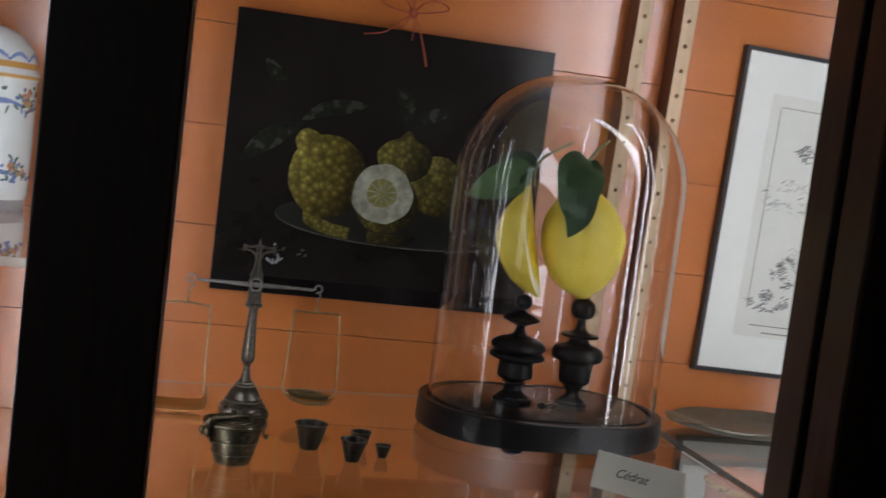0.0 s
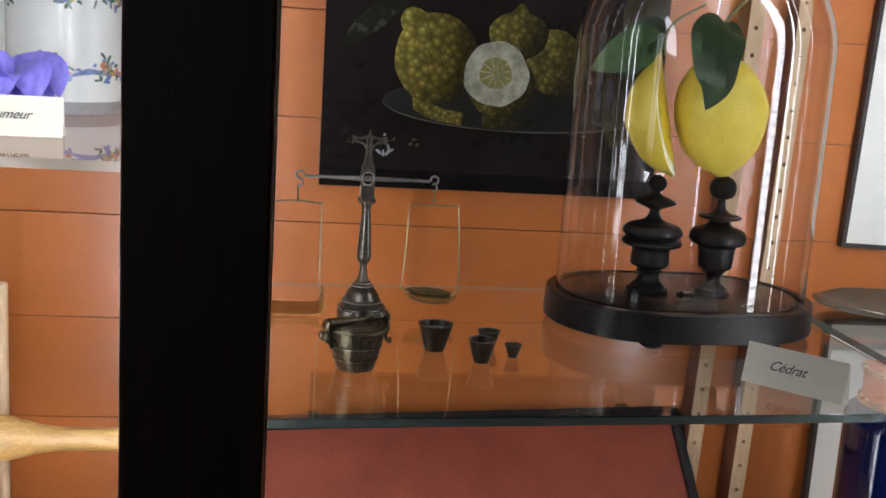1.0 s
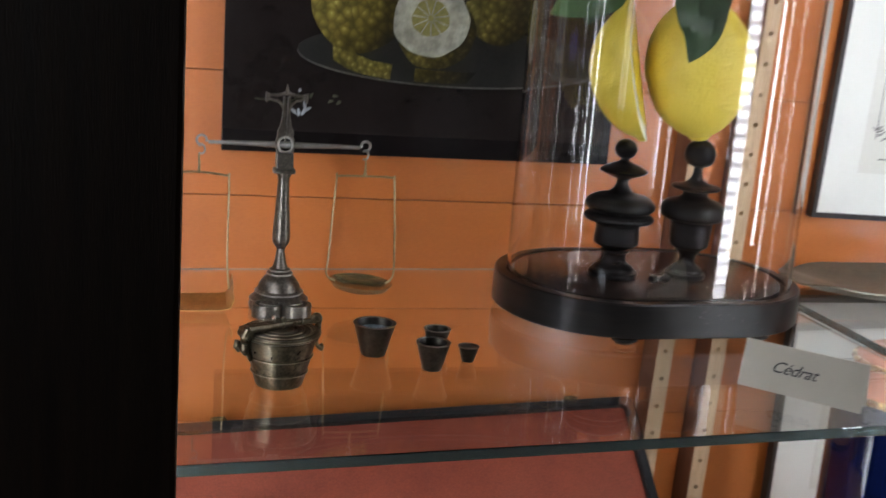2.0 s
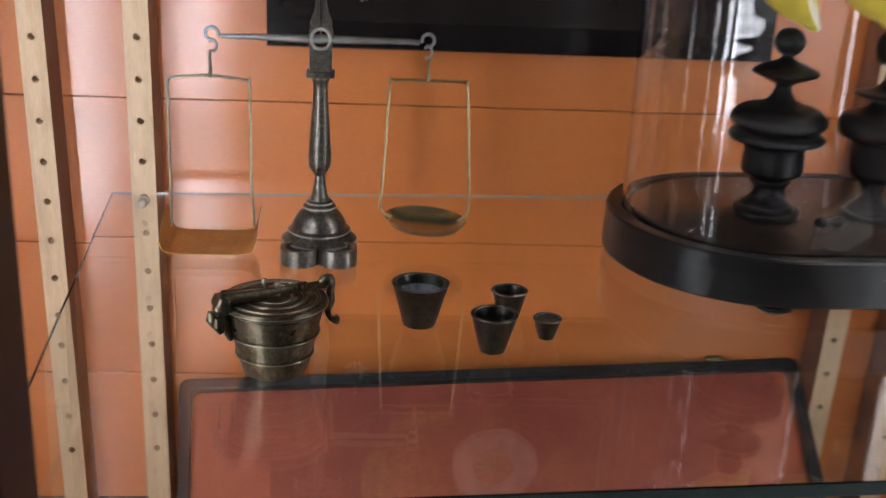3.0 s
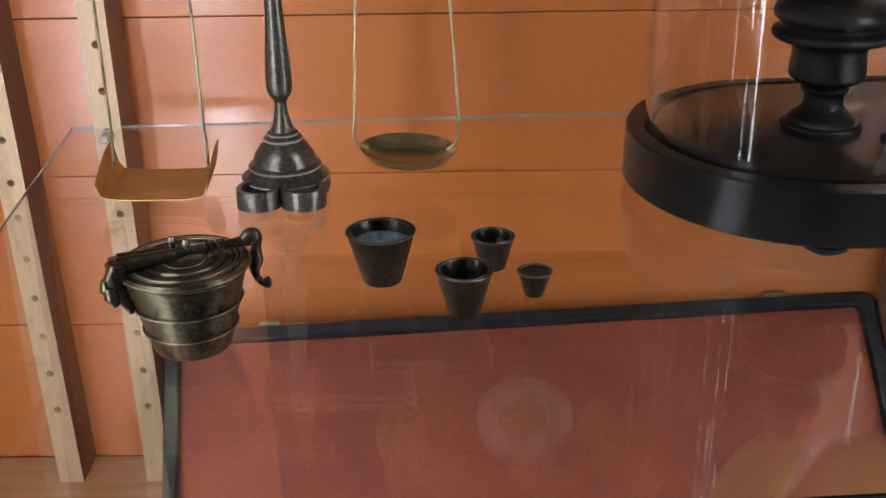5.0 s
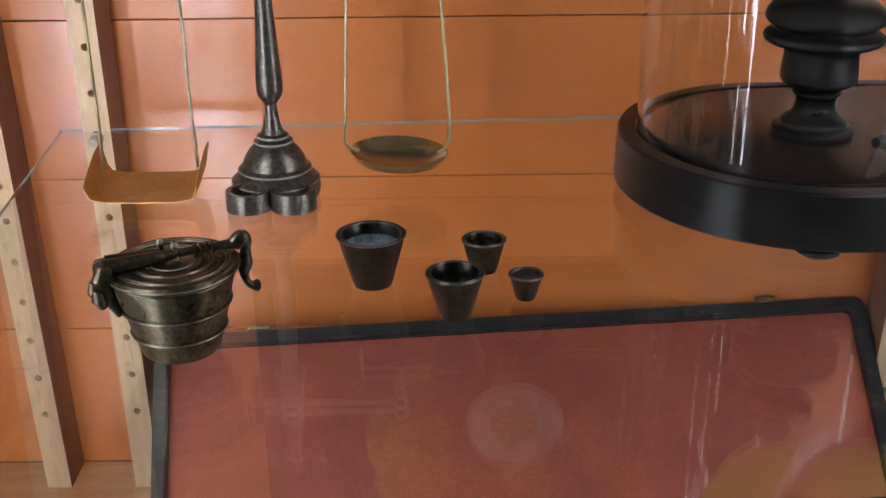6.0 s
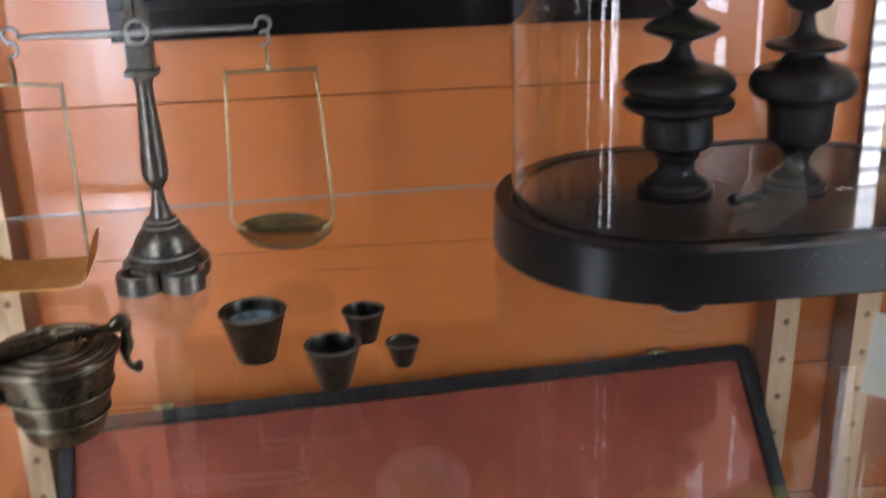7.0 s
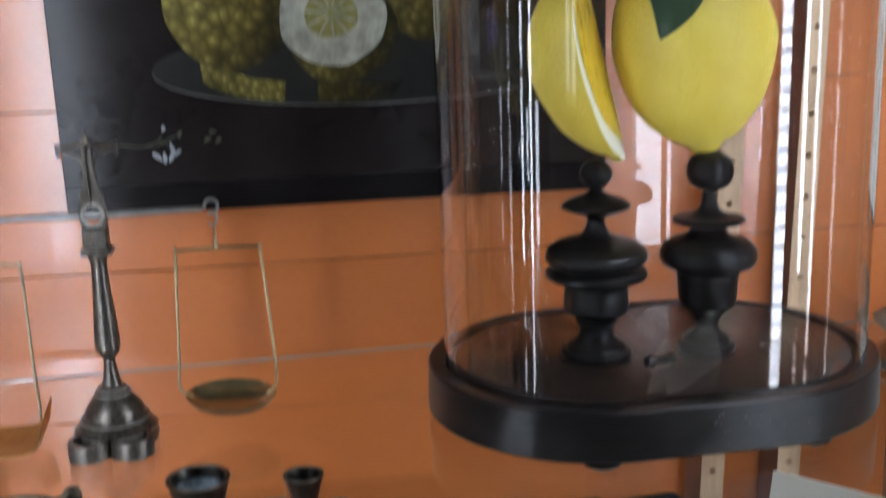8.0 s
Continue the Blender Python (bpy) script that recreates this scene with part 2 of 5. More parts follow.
def painted_fruit(name, scale, cx, cz, rx, rz, bright=1.0):
    """Painted knobbly citron skin in oil: lit knobs and dark hollows, the painter's light from one side of the ball."""
    m, nt, b = nodes_of(name)
    co = nt.nodes.new("ShaderNodeTexCoord")
    # each knob: pale where the painted light falls on its upper flank, dark in the furrow round it
    warp = add_noise(nt, scale * 0.45, 2)
    bent = mix(nt, co.outputs["Object"], warp.outputs["Color"], 0.006)
    furrow = nt.nodes.new("ShaderNodeTexVoronoi")
    furrow.feature = "DISTANCE_TO_EDGE"
    lit = nt.nodes.new("ShaderNodeTexVoronoi")
    shift = nt.nodes.new("ShaderNodeMapping")
    shift.inputs["Location"].default_value = (0.0014, 0, -0.0016)
    nt.links.new(bent, shift.inputs["Vector"])
    for tex, vec in ((furrow, bent), (lit, shift.outputs["Vector"])):
        tex.inputs["Scale"].default_value = scale
        nt.links.new(vec, tex.inputs["Vector"])
    k = bright
    c = ramp(nt, lit.outputs["Distance"], [(0.08, (0.42 * k, 0.38 * k, 0.15 * k)), (0.24, (0.27 * k, 0.235 * k, 0.062 * k)), (0.50, (0.18 * k, 0.15 * k, 0.034 * k)), (0.80, (0.11 * k, 0.09 * k, 0.020 * k))]).outputs["Color"]
    c = mix(nt, c, ramp(nt, furrow.outputs["Distance"], [(0.0, (0.72, 0.68, 0.60)), (0.18, (1, 1, 1))]).outputs["Color"], 1.0, "MULTIPLY")
    n = add_noise(nt, 30)
    c = mix(nt, c, ramp(nt, n.outputs["Fac"], [(0.3, (0.6, 0.6, 0.55)), (0.7, (1.2, 1.2, 1.1))]).outputs["Color"], 1.0, "MULTIPLY")
    sp = nt.nodes.new("ShaderNodeSeparateXYZ")
    nt.links.new(co.outputs["Object"], sp.inputs["Vector"])
    def calc(op, p, q):
        n = nt.nodes.new("ShaderNodeMath")
        n.operation = op
        for i, val in enumerate((p, q)):
            if isinstance(val, (int, float)):
                n.inputs[i].default_value = val
            else:
                nt.links.new(val, n.inputs[i])
        return n.outputs[0]
    u = calc("DIVIDE", calc("SUBTRACT", sp.outputs["X"], cx), rx)
    v = calc("DIVIDE", calc("SUBTRACT", sp.outputs["Z"], cz), rz)
    ball = calc("ADD", calc("MULTIPLY", u, u), calc("MULTIPLY", v, v))
    away = calc("SUBTRACT", calc("MULTIPLY", u, 0.34), calc("MULTIPLY", v, 0.13))
    fall = calc("ADD", calc("ADD", away, calc("MULTIPLY", ball, 0.13)), 0.33)
    c = mix(nt, c, ramp(nt, fall, [(0.08, (1.25, 1.25, 1.2)), (0.36, (0.66, 0.61, 0.50)), (0.58, (0.22, 0.19, 0.12)), (0.80, (0.045, 0.04, 0.03))]).outputs["Color"], 1.0, "MULTIPLY")
    nt.links.new(c, b.inputs["Base Color"])
    b.inputs["Roughness"].default_value = 0.4
    b.inputs["Specular IOR Level"].default_value = 0.22
    return m


P_CITRON = painted_fruit("painted_citron", 112, 0.301, 1.438, 0.050, 0.053, 0.95)
P_CITRON_TOP = painted_fruit("painted_citron_top", 135, 0.400, 1.476, 0.038, 0.034, 0.62)
P_CITRON_DIM = painted_fruit("painted_citron_dim", 135, 0.447, 1.440, 0.037, 0.041, 0.60)
P_RIND = painted_fruit("painted_rind", 170, 0.375, 1.395, 0.055, 0.045, 0.62)
P_PITH = surface("painted_pith", (0.14, 0.14, 0.11), (0.40, 0.39, 0.31), 0.4, scale=60, fine=400, bump=0.15, spec=0.2)
P_PULP = surface("painted_pulp", (0.14, 0.125, 0.035), (0.23, 0.21, 0.07), 0.45, scale=120, bump=0.1, spec=0.2)
P_LEAF = surface("painted_leaf", (0.010, 0.012, 0.008), (0.026, 0.029, 0.019), 0.26, scale=60, bump=0.06, spec=0.34)
P_STEM = surface("painted_stem", (0.035, 0.040, 0.022), (0.075, 0.080, 0.050), 0.35, scale=90, bump=0.05, spec=0.25)
P_BLOSSOM = surface("painted_blossom", (0.20, 0.21, 0.23), (0.40, 0.42, 0.45), 0.4, scale=150, bump=0.05, spec=0.2)
P_PLATE = surface("painted_plate", (0.007, 0.007, 0.007), (0.015, 0.014, 0.011), 0.4, scale=20, bump=0.05, spec=0.2)
P_RIM = surface("painted_plate_rim", (0.04, 0.04, 0.037), (0.11, 0.11, 0.10), 0.4, scale=60, bump=0.05, spec=0.2)


def faience_material():
    """Tin glaze with painted bands of waves, flowers and ochre lines, set out by height on the jar."""
    m, nt, b = nodes_of("painted_faience")
    co = nt.nodes.new("ShaderNodeTexCoord")
    sp = nt.nodes.new("ShaderNodeSeparateXYZ")
    nt.links.new(co.outputs["Object"], sp.inputs["Vector"])
    K = (0, 0, 0)
    W = (1, 1, 1)

    def band(*edges):
        """White inside each (low, high) pair of heights, as shares of 0.25 m."""
        mp = nt.nodes.new("ShaderNodeMapRange")
        mp.inputs["From Max"].default_value = 0.25
        nt.links.new(sp.outputs["Z"], mp.inputs["Value"])
        stops = []
        for lo, hi in edges:
            stops += [(lo / 0.25 - 0.004, K), (lo / 0.25, W), (hi / 0.25, W), (hi / 0.25 + 0.004, K)]
        return ramp(nt, mp.outputs["Result"], stops).outputs["Color"]

    n = add_noise(nt, 12)
    base = ramp(nt, n.outputs["Fac"], [(0.3, (0.66, 0.68, 0.66)), (0.7, (0.76, 0.77, 0.74))]).outputs["Color"]
    base = mix(nt, base, (0.60, 0.32, 0.08), band((0.149, 0.152), (0.160, 0.166)))
    nt.links.new(base, b.inputs["Base Color"])
    b.inputs["Roughness"].default_value = 0.12
    return m


FAIENCE = faience_material()
GLAZE_BLUE = surface("blue_glaze_paint", (0.10, 0.15, 0.36), (0.26, 0.32, 0.55), 0.15, scale=120, bump=0)
GLAZE_GREEN = surface("green_glaze_paint", (0.06, 0.11, 0.10), (0.16, 0.22, 0.17), 0.15, scale=120, bump=0)
GLAZE_RED = surface("rust_glaze_paint", (0.50, 0.17, 0.06), (0.68, 0.34, 0.20), 0.15, scale=120, bump=0)
GLAZE_OCHRE = surface("ochre_glaze_paint", (0.52, 0.33, 0.08), (0.68, 0.50, 0.20), 0.15, scale=120, bump=0)
GREY_BAND = surface("grey_foot_glaze", (0.25, 0.24, 0.24), (0.34, 0.33, 0.33), 0.3, scale=40, bump=0.05)


# ---- mesh helpers ----
def part(name, bm, material, parent=None, label="", smooth=False, m=None):
    """Links a bmesh as one mesh object, under a thing or a part where one is given."""
    me = bpy.data.meshes.new(name)
    bmesh.ops.recalc_face_normals(bm, faces=bm.faces)
    if smooth:
        for f in bm.faces:
            f.smooth = True
    bm.to_mesh(me)
    bm.free()
    for mt in material if isinstance(material, (list, tuple)) else (material,):
        me.materials.append(mt)
    ob = new(name, me)
    if smooth:
        me.set_sharp_from_angle(angle=radians(38))
    if parent:
        ob.parent = parent
    if m:
        ob.matrix_basis = m
    if label:
        ob["label"] = label
    return ob


def thing(name, m, label, category, group="", kind=""):
    ob = new(name)
    ob.empty_display_size = 0.02
    ob.matrix_basis = m
    return tagged(ob, label, category, group, kind)


def box(lo, hi, bevel=0.0, bm=None):
    """A box between two corners, its edges rounded where a bevel is given."""
    own = bmesh.new()
    bmesh.ops.create_cube(own, size=1.0)
    for v in own.verts:
        v.co = Vector([lo[i] + (v.co[i] + 0.5) * (hi[i] - lo[i]) for i in range(3)])
    if bevel:
        bmesh.ops.bevel(own, geom=own.edges[:], offset=bevel, segments=2, profile=0.5, affect="EDGES")
    return join(bm, own)


def join(bm, own):
    if bm is None:
        return own
    me = bpy.data.meshes.new("join")
    own.to_mesh(me)
    own.free()
    bm.from_mesh(me)
    bpy.data.meshes.remove(me)
    return bm


def moved(bm, m):
    bmesh.ops.transform(bm, matrix=m, verts=bm.verts)
    return bm


def lathe(profile, n=40, bm=None, sx=1.0, sy=1.0):
    """Turns (radius, height) pairs round z; radii of 0 close the ends."""
    own = bmesh.new()
    rings = []
    for r, z in profile:
        if r < 1e-6:
            rings.append([own.verts.new((0, 0, z))])
        else:
            rings.append([own.verts.new((r * sx * math.cos(2 * math.pi * i / n), r * sy * math.sin(2 * math.pi * i / n), z)) for i in range(n)])
    for a, b in zip(rings, rings[1:]):
        for i in range(n):
            j = (i + 1) % n
            q = [a[i % len(a)], a[j % len(a)], b[j % len(b)], b[i % len(b)]]
            q = list(dict.fromkeys(q))
            if len(q) > 2:
                own.faces.new(q)
    return join(bm, own)


def smooth_profile(points, steps=5):
    """A Catmull-Rom curve through (radius, height) pairs."""
    out = []
    p = [points[0], *points, points[-1]]
    for i in range(1, len(p) - 2):
        for s in range(steps):
            t = s / steps
            q = []
            for k in (0, 1):
                a, b, c, d = p[i - 1][k], p[i][k], p[i + 1][k], p[i + 2][k]
                q.append(0.5 * (2 * b + (c - a) * t + (2 * a - 5 * b + 4 * c - d) * t * t + (3 * b - a - 3 * c + d) * t ** 3))
            out.append((max(q[0], 0), q[1]))
    out.append(points[-1])
    return out


def curve3(points, steps=6):
    """A Catmull-Rom curve through points in space."""
    p = [Vector(q) for q in (points[0], *points, points[-1])]
    out = []
    for i in range(1, len(p) - 2):
        for s in range(steps):
            t = s / steps
            a, b, c, d = p[i - 1:i + 3]
            out.append(0.5 * (2 * b + (c - a) * t + (2 * a - 5 * b + 4 * c - d) * t * t + (3 * b - a - 3 * c + d) * t ** 3))
    out.append(p[-2])
    return out


def tube(points, r, n=8, bm=None, flat=1.0):
    """A rod along points; r is one radius or one for each point."""
    own = bmesh.new()
    pts = [Vector(p) for p in points]
    rad = r if isinstance(r, (list, tuple)) else [r] * len(pts)
    up = Vector((0.13, 0.21, 0.97)).normalized()
    rings = []
    for i, p in enumerate(pts):
        d = (pts[min(i + 1, len(pts) - 1)] - pts[max(i - 1, 0)]).normalized()
        if abs(d.dot(up)) > 0.97:
            side = d.cross(Vector((1, 0.1, 0))).normalized()
        else:
            side = d.cross(up).normalized()
        if rings and side.dot(last) < 0:
            side = -side
        last = side
        up2 = d.cross(side)
        rings.append([own.verts.new(p + rad[i] * (math.cos(2 * math.pi * k / n) * side + flat * math.sin(2 * math.pi * k / n) * up2)) for k in range(n)])
    for a, b in zip(rings, rings[1:]):
        for k in range(n):
            own.faces.new((a[k], a[(k + 1) % n], b[(k + 1) % n], b[k]))
    own.faces.new(rings[0])
    own.faces.new(list(reversed(rings[-1])))
    return join(bm, own)


def outline(points, y0, y1, bm=None):
    """A flat plate in the x-z plane between two depths."""
    own = bmesh.new()
    a = [own.verts.new((x, y0, z)) for x, z in points]
    b = [own.verts.new((x, y1, z)) for x, z in points]
    own.faces.new(a)
    own.faces.new(list(reversed(b)))
    for i in range(len(a)):
        j = (i + 1) % len(a)
        own.faces.new((a[i], b[i], b[j], a[j]))
    return join(bm, own)


def ellipse(cx, cz, rx, rz, n=36, wobble=0.0, seed=0, turn=0.0):
    rnd = random.Random(seed)
    ph = [rnd.uniform(0, 6.28) for _ in range(4)]
    out = []
    for i in range(n):
        a = 2 * math.pi * i / n
        k = 1 + wobble * (math.sin(3 * a + ph[0]) + 0.6 * math.sin(5 * a + ph[1]) + 0.5 * math.sin(9 * a + ph[2]))
        u, v = rx * k * math.cos(a), rz * k * math.sin(a)
        c, s = math.cos(turn), math.sin(turn)
        out.append((cx + u * c - v * s, cz + u * s + v * c))
    return out


def stadium(hx, r, z, n=28, cx=0.0, cy=0.0):
    """A ring of points round an oblong with round ends: half straight length hx, end radius r."""
    pts = []
    for i in range(n + 1):
        a = -math.pi / 2 + math.pi * i / n
        pts.append((cx + hx + r * math.cos(a), cy + r * math.sin(a), z))
    for i in range(n + 1):
        a = math.pi / 2 + math.pi * i / n
        pts.append((cx - hx + r * math.cos(a), cy + r * math.sin(a), z))
    return pts


def skin(rings, close_start=True, close_end=True, bm=None):
    """Joins rings of equally many points into one surface."""
    own = bmesh.new()
    vs = [[own.verts.new(p) for p in ring] for ring in rings]
    for a, b in zip(vs, vs[1:]):
        for k in range(len(a)):
            j = (k + 1) % len(a)
            own.faces.new((a[k], a[j], b[j], b[k]))
    if close_start:
        own.faces.new(list(reversed(vs[0])))
    if close_end:
        own.faces.new(vs[-1])
    return join(bm, own)


# ---- the display case and the room round it ----
WALL_Y, FLOOR_Z, SHELF_Z = 1.395, 0.853, 1.163
CASE_X0, CASE_X1, CASE_TOP = -0.62, 1.36, 2.02
POST_L, POST_R, POST_W = 0.075, 0.714, 0.094


def room():
    w, t = (-2.4, 2.9, -2.6, 1.50, 0.0, 2.75), 0.15
    x0, x1, y0, y1, z0, z1 = w
    for name, lo, hi, mt, label, cat in (
            ("floor", (x0 - t, y0 - t, -0.1), (x1 + t, y1 + t, 0), ROOM_FLOOR, "dark oak boards of the room floor", "floor"),
            ("ceiling", (x0 - t, y0 - t, z1), (x1 + t, y1 + t, z1 + 0.1), ROOM_WALL, "plain plaster ceiling of the dim room", "ceiling"),
            ("wall_north", (x0 - t, y1, 0), (x1 + t, y1 + t, z1), ROOM_WALL, "plain plaster wall behind the display case", "wall"),
            ("wall_west", (x0 - t, y0, 0), (x0, y1, z1), ROOM_WALL, "plain plaster wall of the dim room", "wall"),
            ("wall_east", (x1, y0, 0), (x1 + t, y1, z1), ROOM_WALL, "plain plaster wall of the dim room", "wall")):
        tagged(part(name, box(lo, hi), mt), label, cat, kind="structure")
    # unseen window and area lamp, added for a faint ambient fill
    wx0, wx1, wz0, wz1 = -1.90, -1.20, 0.9, 2.3
    bm = None
    for lo, hi in (((x0 - t, y0 - t, 0), (wx0, y0, z1)), ((wx1, y0 - t, 0), (x1 + t, y0, z1)),
                   ((wx0, y0 - t, 0), (wx1, y0, wz0)), ((wx0, y0 - t, wz1), (wx1, y0, z1))):
        bm = box(lo, hi, bm=bm)
    tagged(part("wall_south", bm, ROOM_WALL), "plain plaster wall opened for the added window", "wall", kind="structure")
    win = thing("fill_window", pose((wx0 + wx1) / 2, y0 - 0.08, wz0), "unseen tall white window added to give the room faint fill light", "window", kind="structure")
    h, k = wz1 - wz0, (wx1 - wx0) / 2
    bm = None
    for lo, hi in (((-k, -0.03, 0), (-k + 0.05, 0.03, h)), ((k - 0.05, -0.03, 0), (k, 0.03, h)), ((-k + 0.05, -0.03, 0), (k - 0.05, 0.03, 0.06)),
                   ((-k + 0.05, -0.03, h - 0.06), (k - 0.05, 0.03, h)), ((-0.06, -0.028, 0.06), (0.06, 0.028, h - 0.06))):
        bm = box(lo, hi, bm=bm)
    part("fill_window_frame", bm, PLASTIC, win)
    lamp = bpy.data.lights.new("fill_window_light", "AREA")
    lamp.shape, lamp.size, lamp.size_y = "RECTANGLE", wx1 - wx0 - 0.02, h - 0.1
    lamp.energy, lamp.color = FILL_WINDOW_POWER, (0.86, 0.93, 1.0)
    new("fill_window_light", lamp).matrix_world = look(((wx0 + wx1) / 2, y0 - 0.16, (wz0 + wz1) / 2), ((wx0 + wx1) / 2, 1, (wz0 + wz1) / 2 - 0.2))


room()


def display_case():
    tagged(part("case_base", box((CASE_X0 - 0.03, 0.76, 0.0), (CASE_X1 + 0.03, 1.495, FLOOR_Z - 0.022), 0.004), DARK_WOOD),
           "dark-stained wooden base of the display case", "cabinet", kind="structure")
    tagged(part("case_floor", box((CASE_X0, 0.80, FLOOR_Z - 0.021), (CASE_X1, WALL_Y - 0.001, FLOOR_Z)), FLOOR_WOOD),
           "reddish-brown wooden bottom board inside the display case", "shelf board", kind="structure")
    tagged(part("case_top", box((CASE_X0 - 0.03, 0.755, CASE_TOP), (CASE_X1 + 0.03, 1.495, CASE_TOP + 0.06), 0.004), DARK_WOOD),
           "dark-stained wooden top of the display case", "cabinet", kind="structure")
    for x, n in ((CASE_X0 - 0.03, "case_side"), (CASE_X1, "case_side")):
        tagged(part(n, box((x, 0.80, FLOOR_Z), (x + 0.03, 1.495, CASE_TOP - 0.001)), DARK_WOOD), "dark-stained wooden side of the display case", "cabinet", kind="structure")


display_case()


def post(x):
    """An upright of the case front: the door stile in front, the frame post behind it, a set-back black strip between
    for the gap's shade.
    """
    p = thing("case_post", pose(x, 0, FLOOR_Z), "near-black stained wooden post of the display case front", "post", "posts of the case", "structure")
    k, h = POST_W / 2, CASE_TOP - FLOOR_Z
    part("door_stile", box((-k, 0.757, 0), (k, 0.803, h), 0.003), DARK_WOOD, p)
    part("gap_shade", box((-k + 0.006, 0.8032, 0), (k - 0.006, 0.8138, h)), EBONY, p)
    part("frame_post", box((-k - 0.001, 0.814, 0), (k + 0.001, 0.857, h), 0.002), DARK_WOOD, p)
    return p


post(POST_L)
post(POST_R)
post(-0.564)
post(1.330)


def led_or_fill_strip(x, y, width, glowing, low=FLOOR_Z + 0.02, high=FLOOR_Z + 1.148):
    """A vertical LED profile, aluminium channel and frosted cover: some behind the posts, others added unseen as fill.
    """
    s = thing("led_or_fill_strip", pose(x, y, low), "white LED strip with frosted cover, some behind posts, some added unseen", "light", "LED strips of the case")
    k, hgt = width / 2, high - low
    part("channel", box((-k - 0.001, -0.0015, 0), (k + 0.001, 0.0018, hgt), 0.0003), PLASTIC, s)
    part("cover", box((-k, 0.0019, 0.002), (k, 0.0050, hgt - 0.002), 0.0008), glowing, s)


led_or_fill_strip(0.040, 0.8595, 0.012, LED_LEFT, high=1.60)
led_or_fill_strip(0.754, 0.8595, 0.018, LED_DOTTED)
# hidden backing board, added only to carry the strip beside the post
tagged(part("added_strip_backing", box((0.7625, 0.8145, FLOOR_Z), (0.852, 0.857, CASE_TOP - 0.001), 0.002), DARK_WOOD), "unseen dark wooden backing added behind the case post for a strip", "post", kind="structure")
led_or_fill_strip(0.838, 0.8595, 0.014, LED_BAY, SHELF_Z + 0.02)
# four unseen strips added as fill, to brighten the side bays and wall
led_or_fill_strip(-0.105, 0.8595, 0.012, LED_BAY)
led_or_fill_strip(-0.525, 0.8595, 0.012, LED_DOTTED)
led_or_fill_strip(0.935, 0.8595, 0.012, LED_BRIGHT)
led_or_fill_strip(1.300, 0.8595, 0.012, LED_DOTTED)


def upright(x, zshift, lean):
    """A shelf standard: a beech batten with a row of peg holes bored into its face, a little out of plumb."""
    k, d, step, r = 0.0098, WALL_Y - 1.358 - 0.0005, 0.033, 0.0028
    z0, z1 = FLOOR_Z, CASE_TOP - 0.005
    first = 1.222 + zshift
    while first - step > z0 + 0.05:
        first -= step
    count = int((z1 - 0.04 - first) / step)
    bm = bmesh.new()
    n = 12
    low = first - step / 2
    high = low + count * step

    def quad(*pts):
        bm.faces.new([bm.verts.new(p) for p in pts])
    quad((-k, 0, z0), (k, 0, z0), (k, 0, low), (-k, 0, low))
    quad((-k, 0, high), (k, 0, high), (k, 0, z1), (-k, 0, z1))
    # both side faces take the browned wood that stands for shade
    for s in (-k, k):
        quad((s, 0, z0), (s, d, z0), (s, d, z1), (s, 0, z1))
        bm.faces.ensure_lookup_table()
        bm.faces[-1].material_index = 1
    quad((-k, 0, z1), (k, 0, z1), (k, d, z1), (-k, d, z1))
    quad((-k, d, z0), (k, d, z0), (k, d, z1), (-k, d, z1))
    for i in range(count):
        c = low + (i + 0.5) * step
        ring, out, back = [], [], []
        for j in range(n):
            a = 2 * math.pi * j / n
            u, v = math.cos(a), math.sin(a)
            q = min(k / abs(u) if abs(u) > 1e-6 else 9, step / 2 / abs(v) if abs(v) > 1e-6 else 9)
            ring.append(bm.verts.new((r * u, 0, c + r * v)))
            back.append(bm.verts.new((r * u, 0.012, c + r * v)))
            out.append(bm.verts.new((q * u, 0, c + q * v)))
        for j in range(n):
            a, b = out[j], out[(j + 1) % n]
            bm.faces.new((ring[j], ring[(j + 1) % n], b, a))
            if abs(a.co.x - b.co.x) > 1e-6 and abs(a.co.z - b.co.z) > 1e-6:
                cx = k if a.co.x + b.co.x > 0 else -k
                cz = c + (step / 2 if a.co.z + b.co.z > 2 * c else -step / 2)
                bm.faces.new((a, b, bm.verts.new((cx, 0, cz))))
            bm.faces.new((ring[j], back[j], back[(j + 1) % n], ring[(j + 1) % n]))
        bm.faces.new(back)
    bmesh.ops.remove_doubles(bm, verts=bm.verts, dist=1e-5)
    ob = part("shelf_standard", bm, (PALE_WOOD, SHADED_SIDE), m=pose(x, 1.358, 0, 0, lean, 0))
    return tagged(ob, "pale beech batten with peg holes, sides browned to stand for shade", "shelf standard", "shelf standards")


for ux, uz, ul in ((0.0186, -0.002, -1.18), (0.0762, 0.0, -0.22), (0.6312, 0.012, 1.96), (0.7019, 0.014, 1.69)):
    upright(ux, uz, ul)


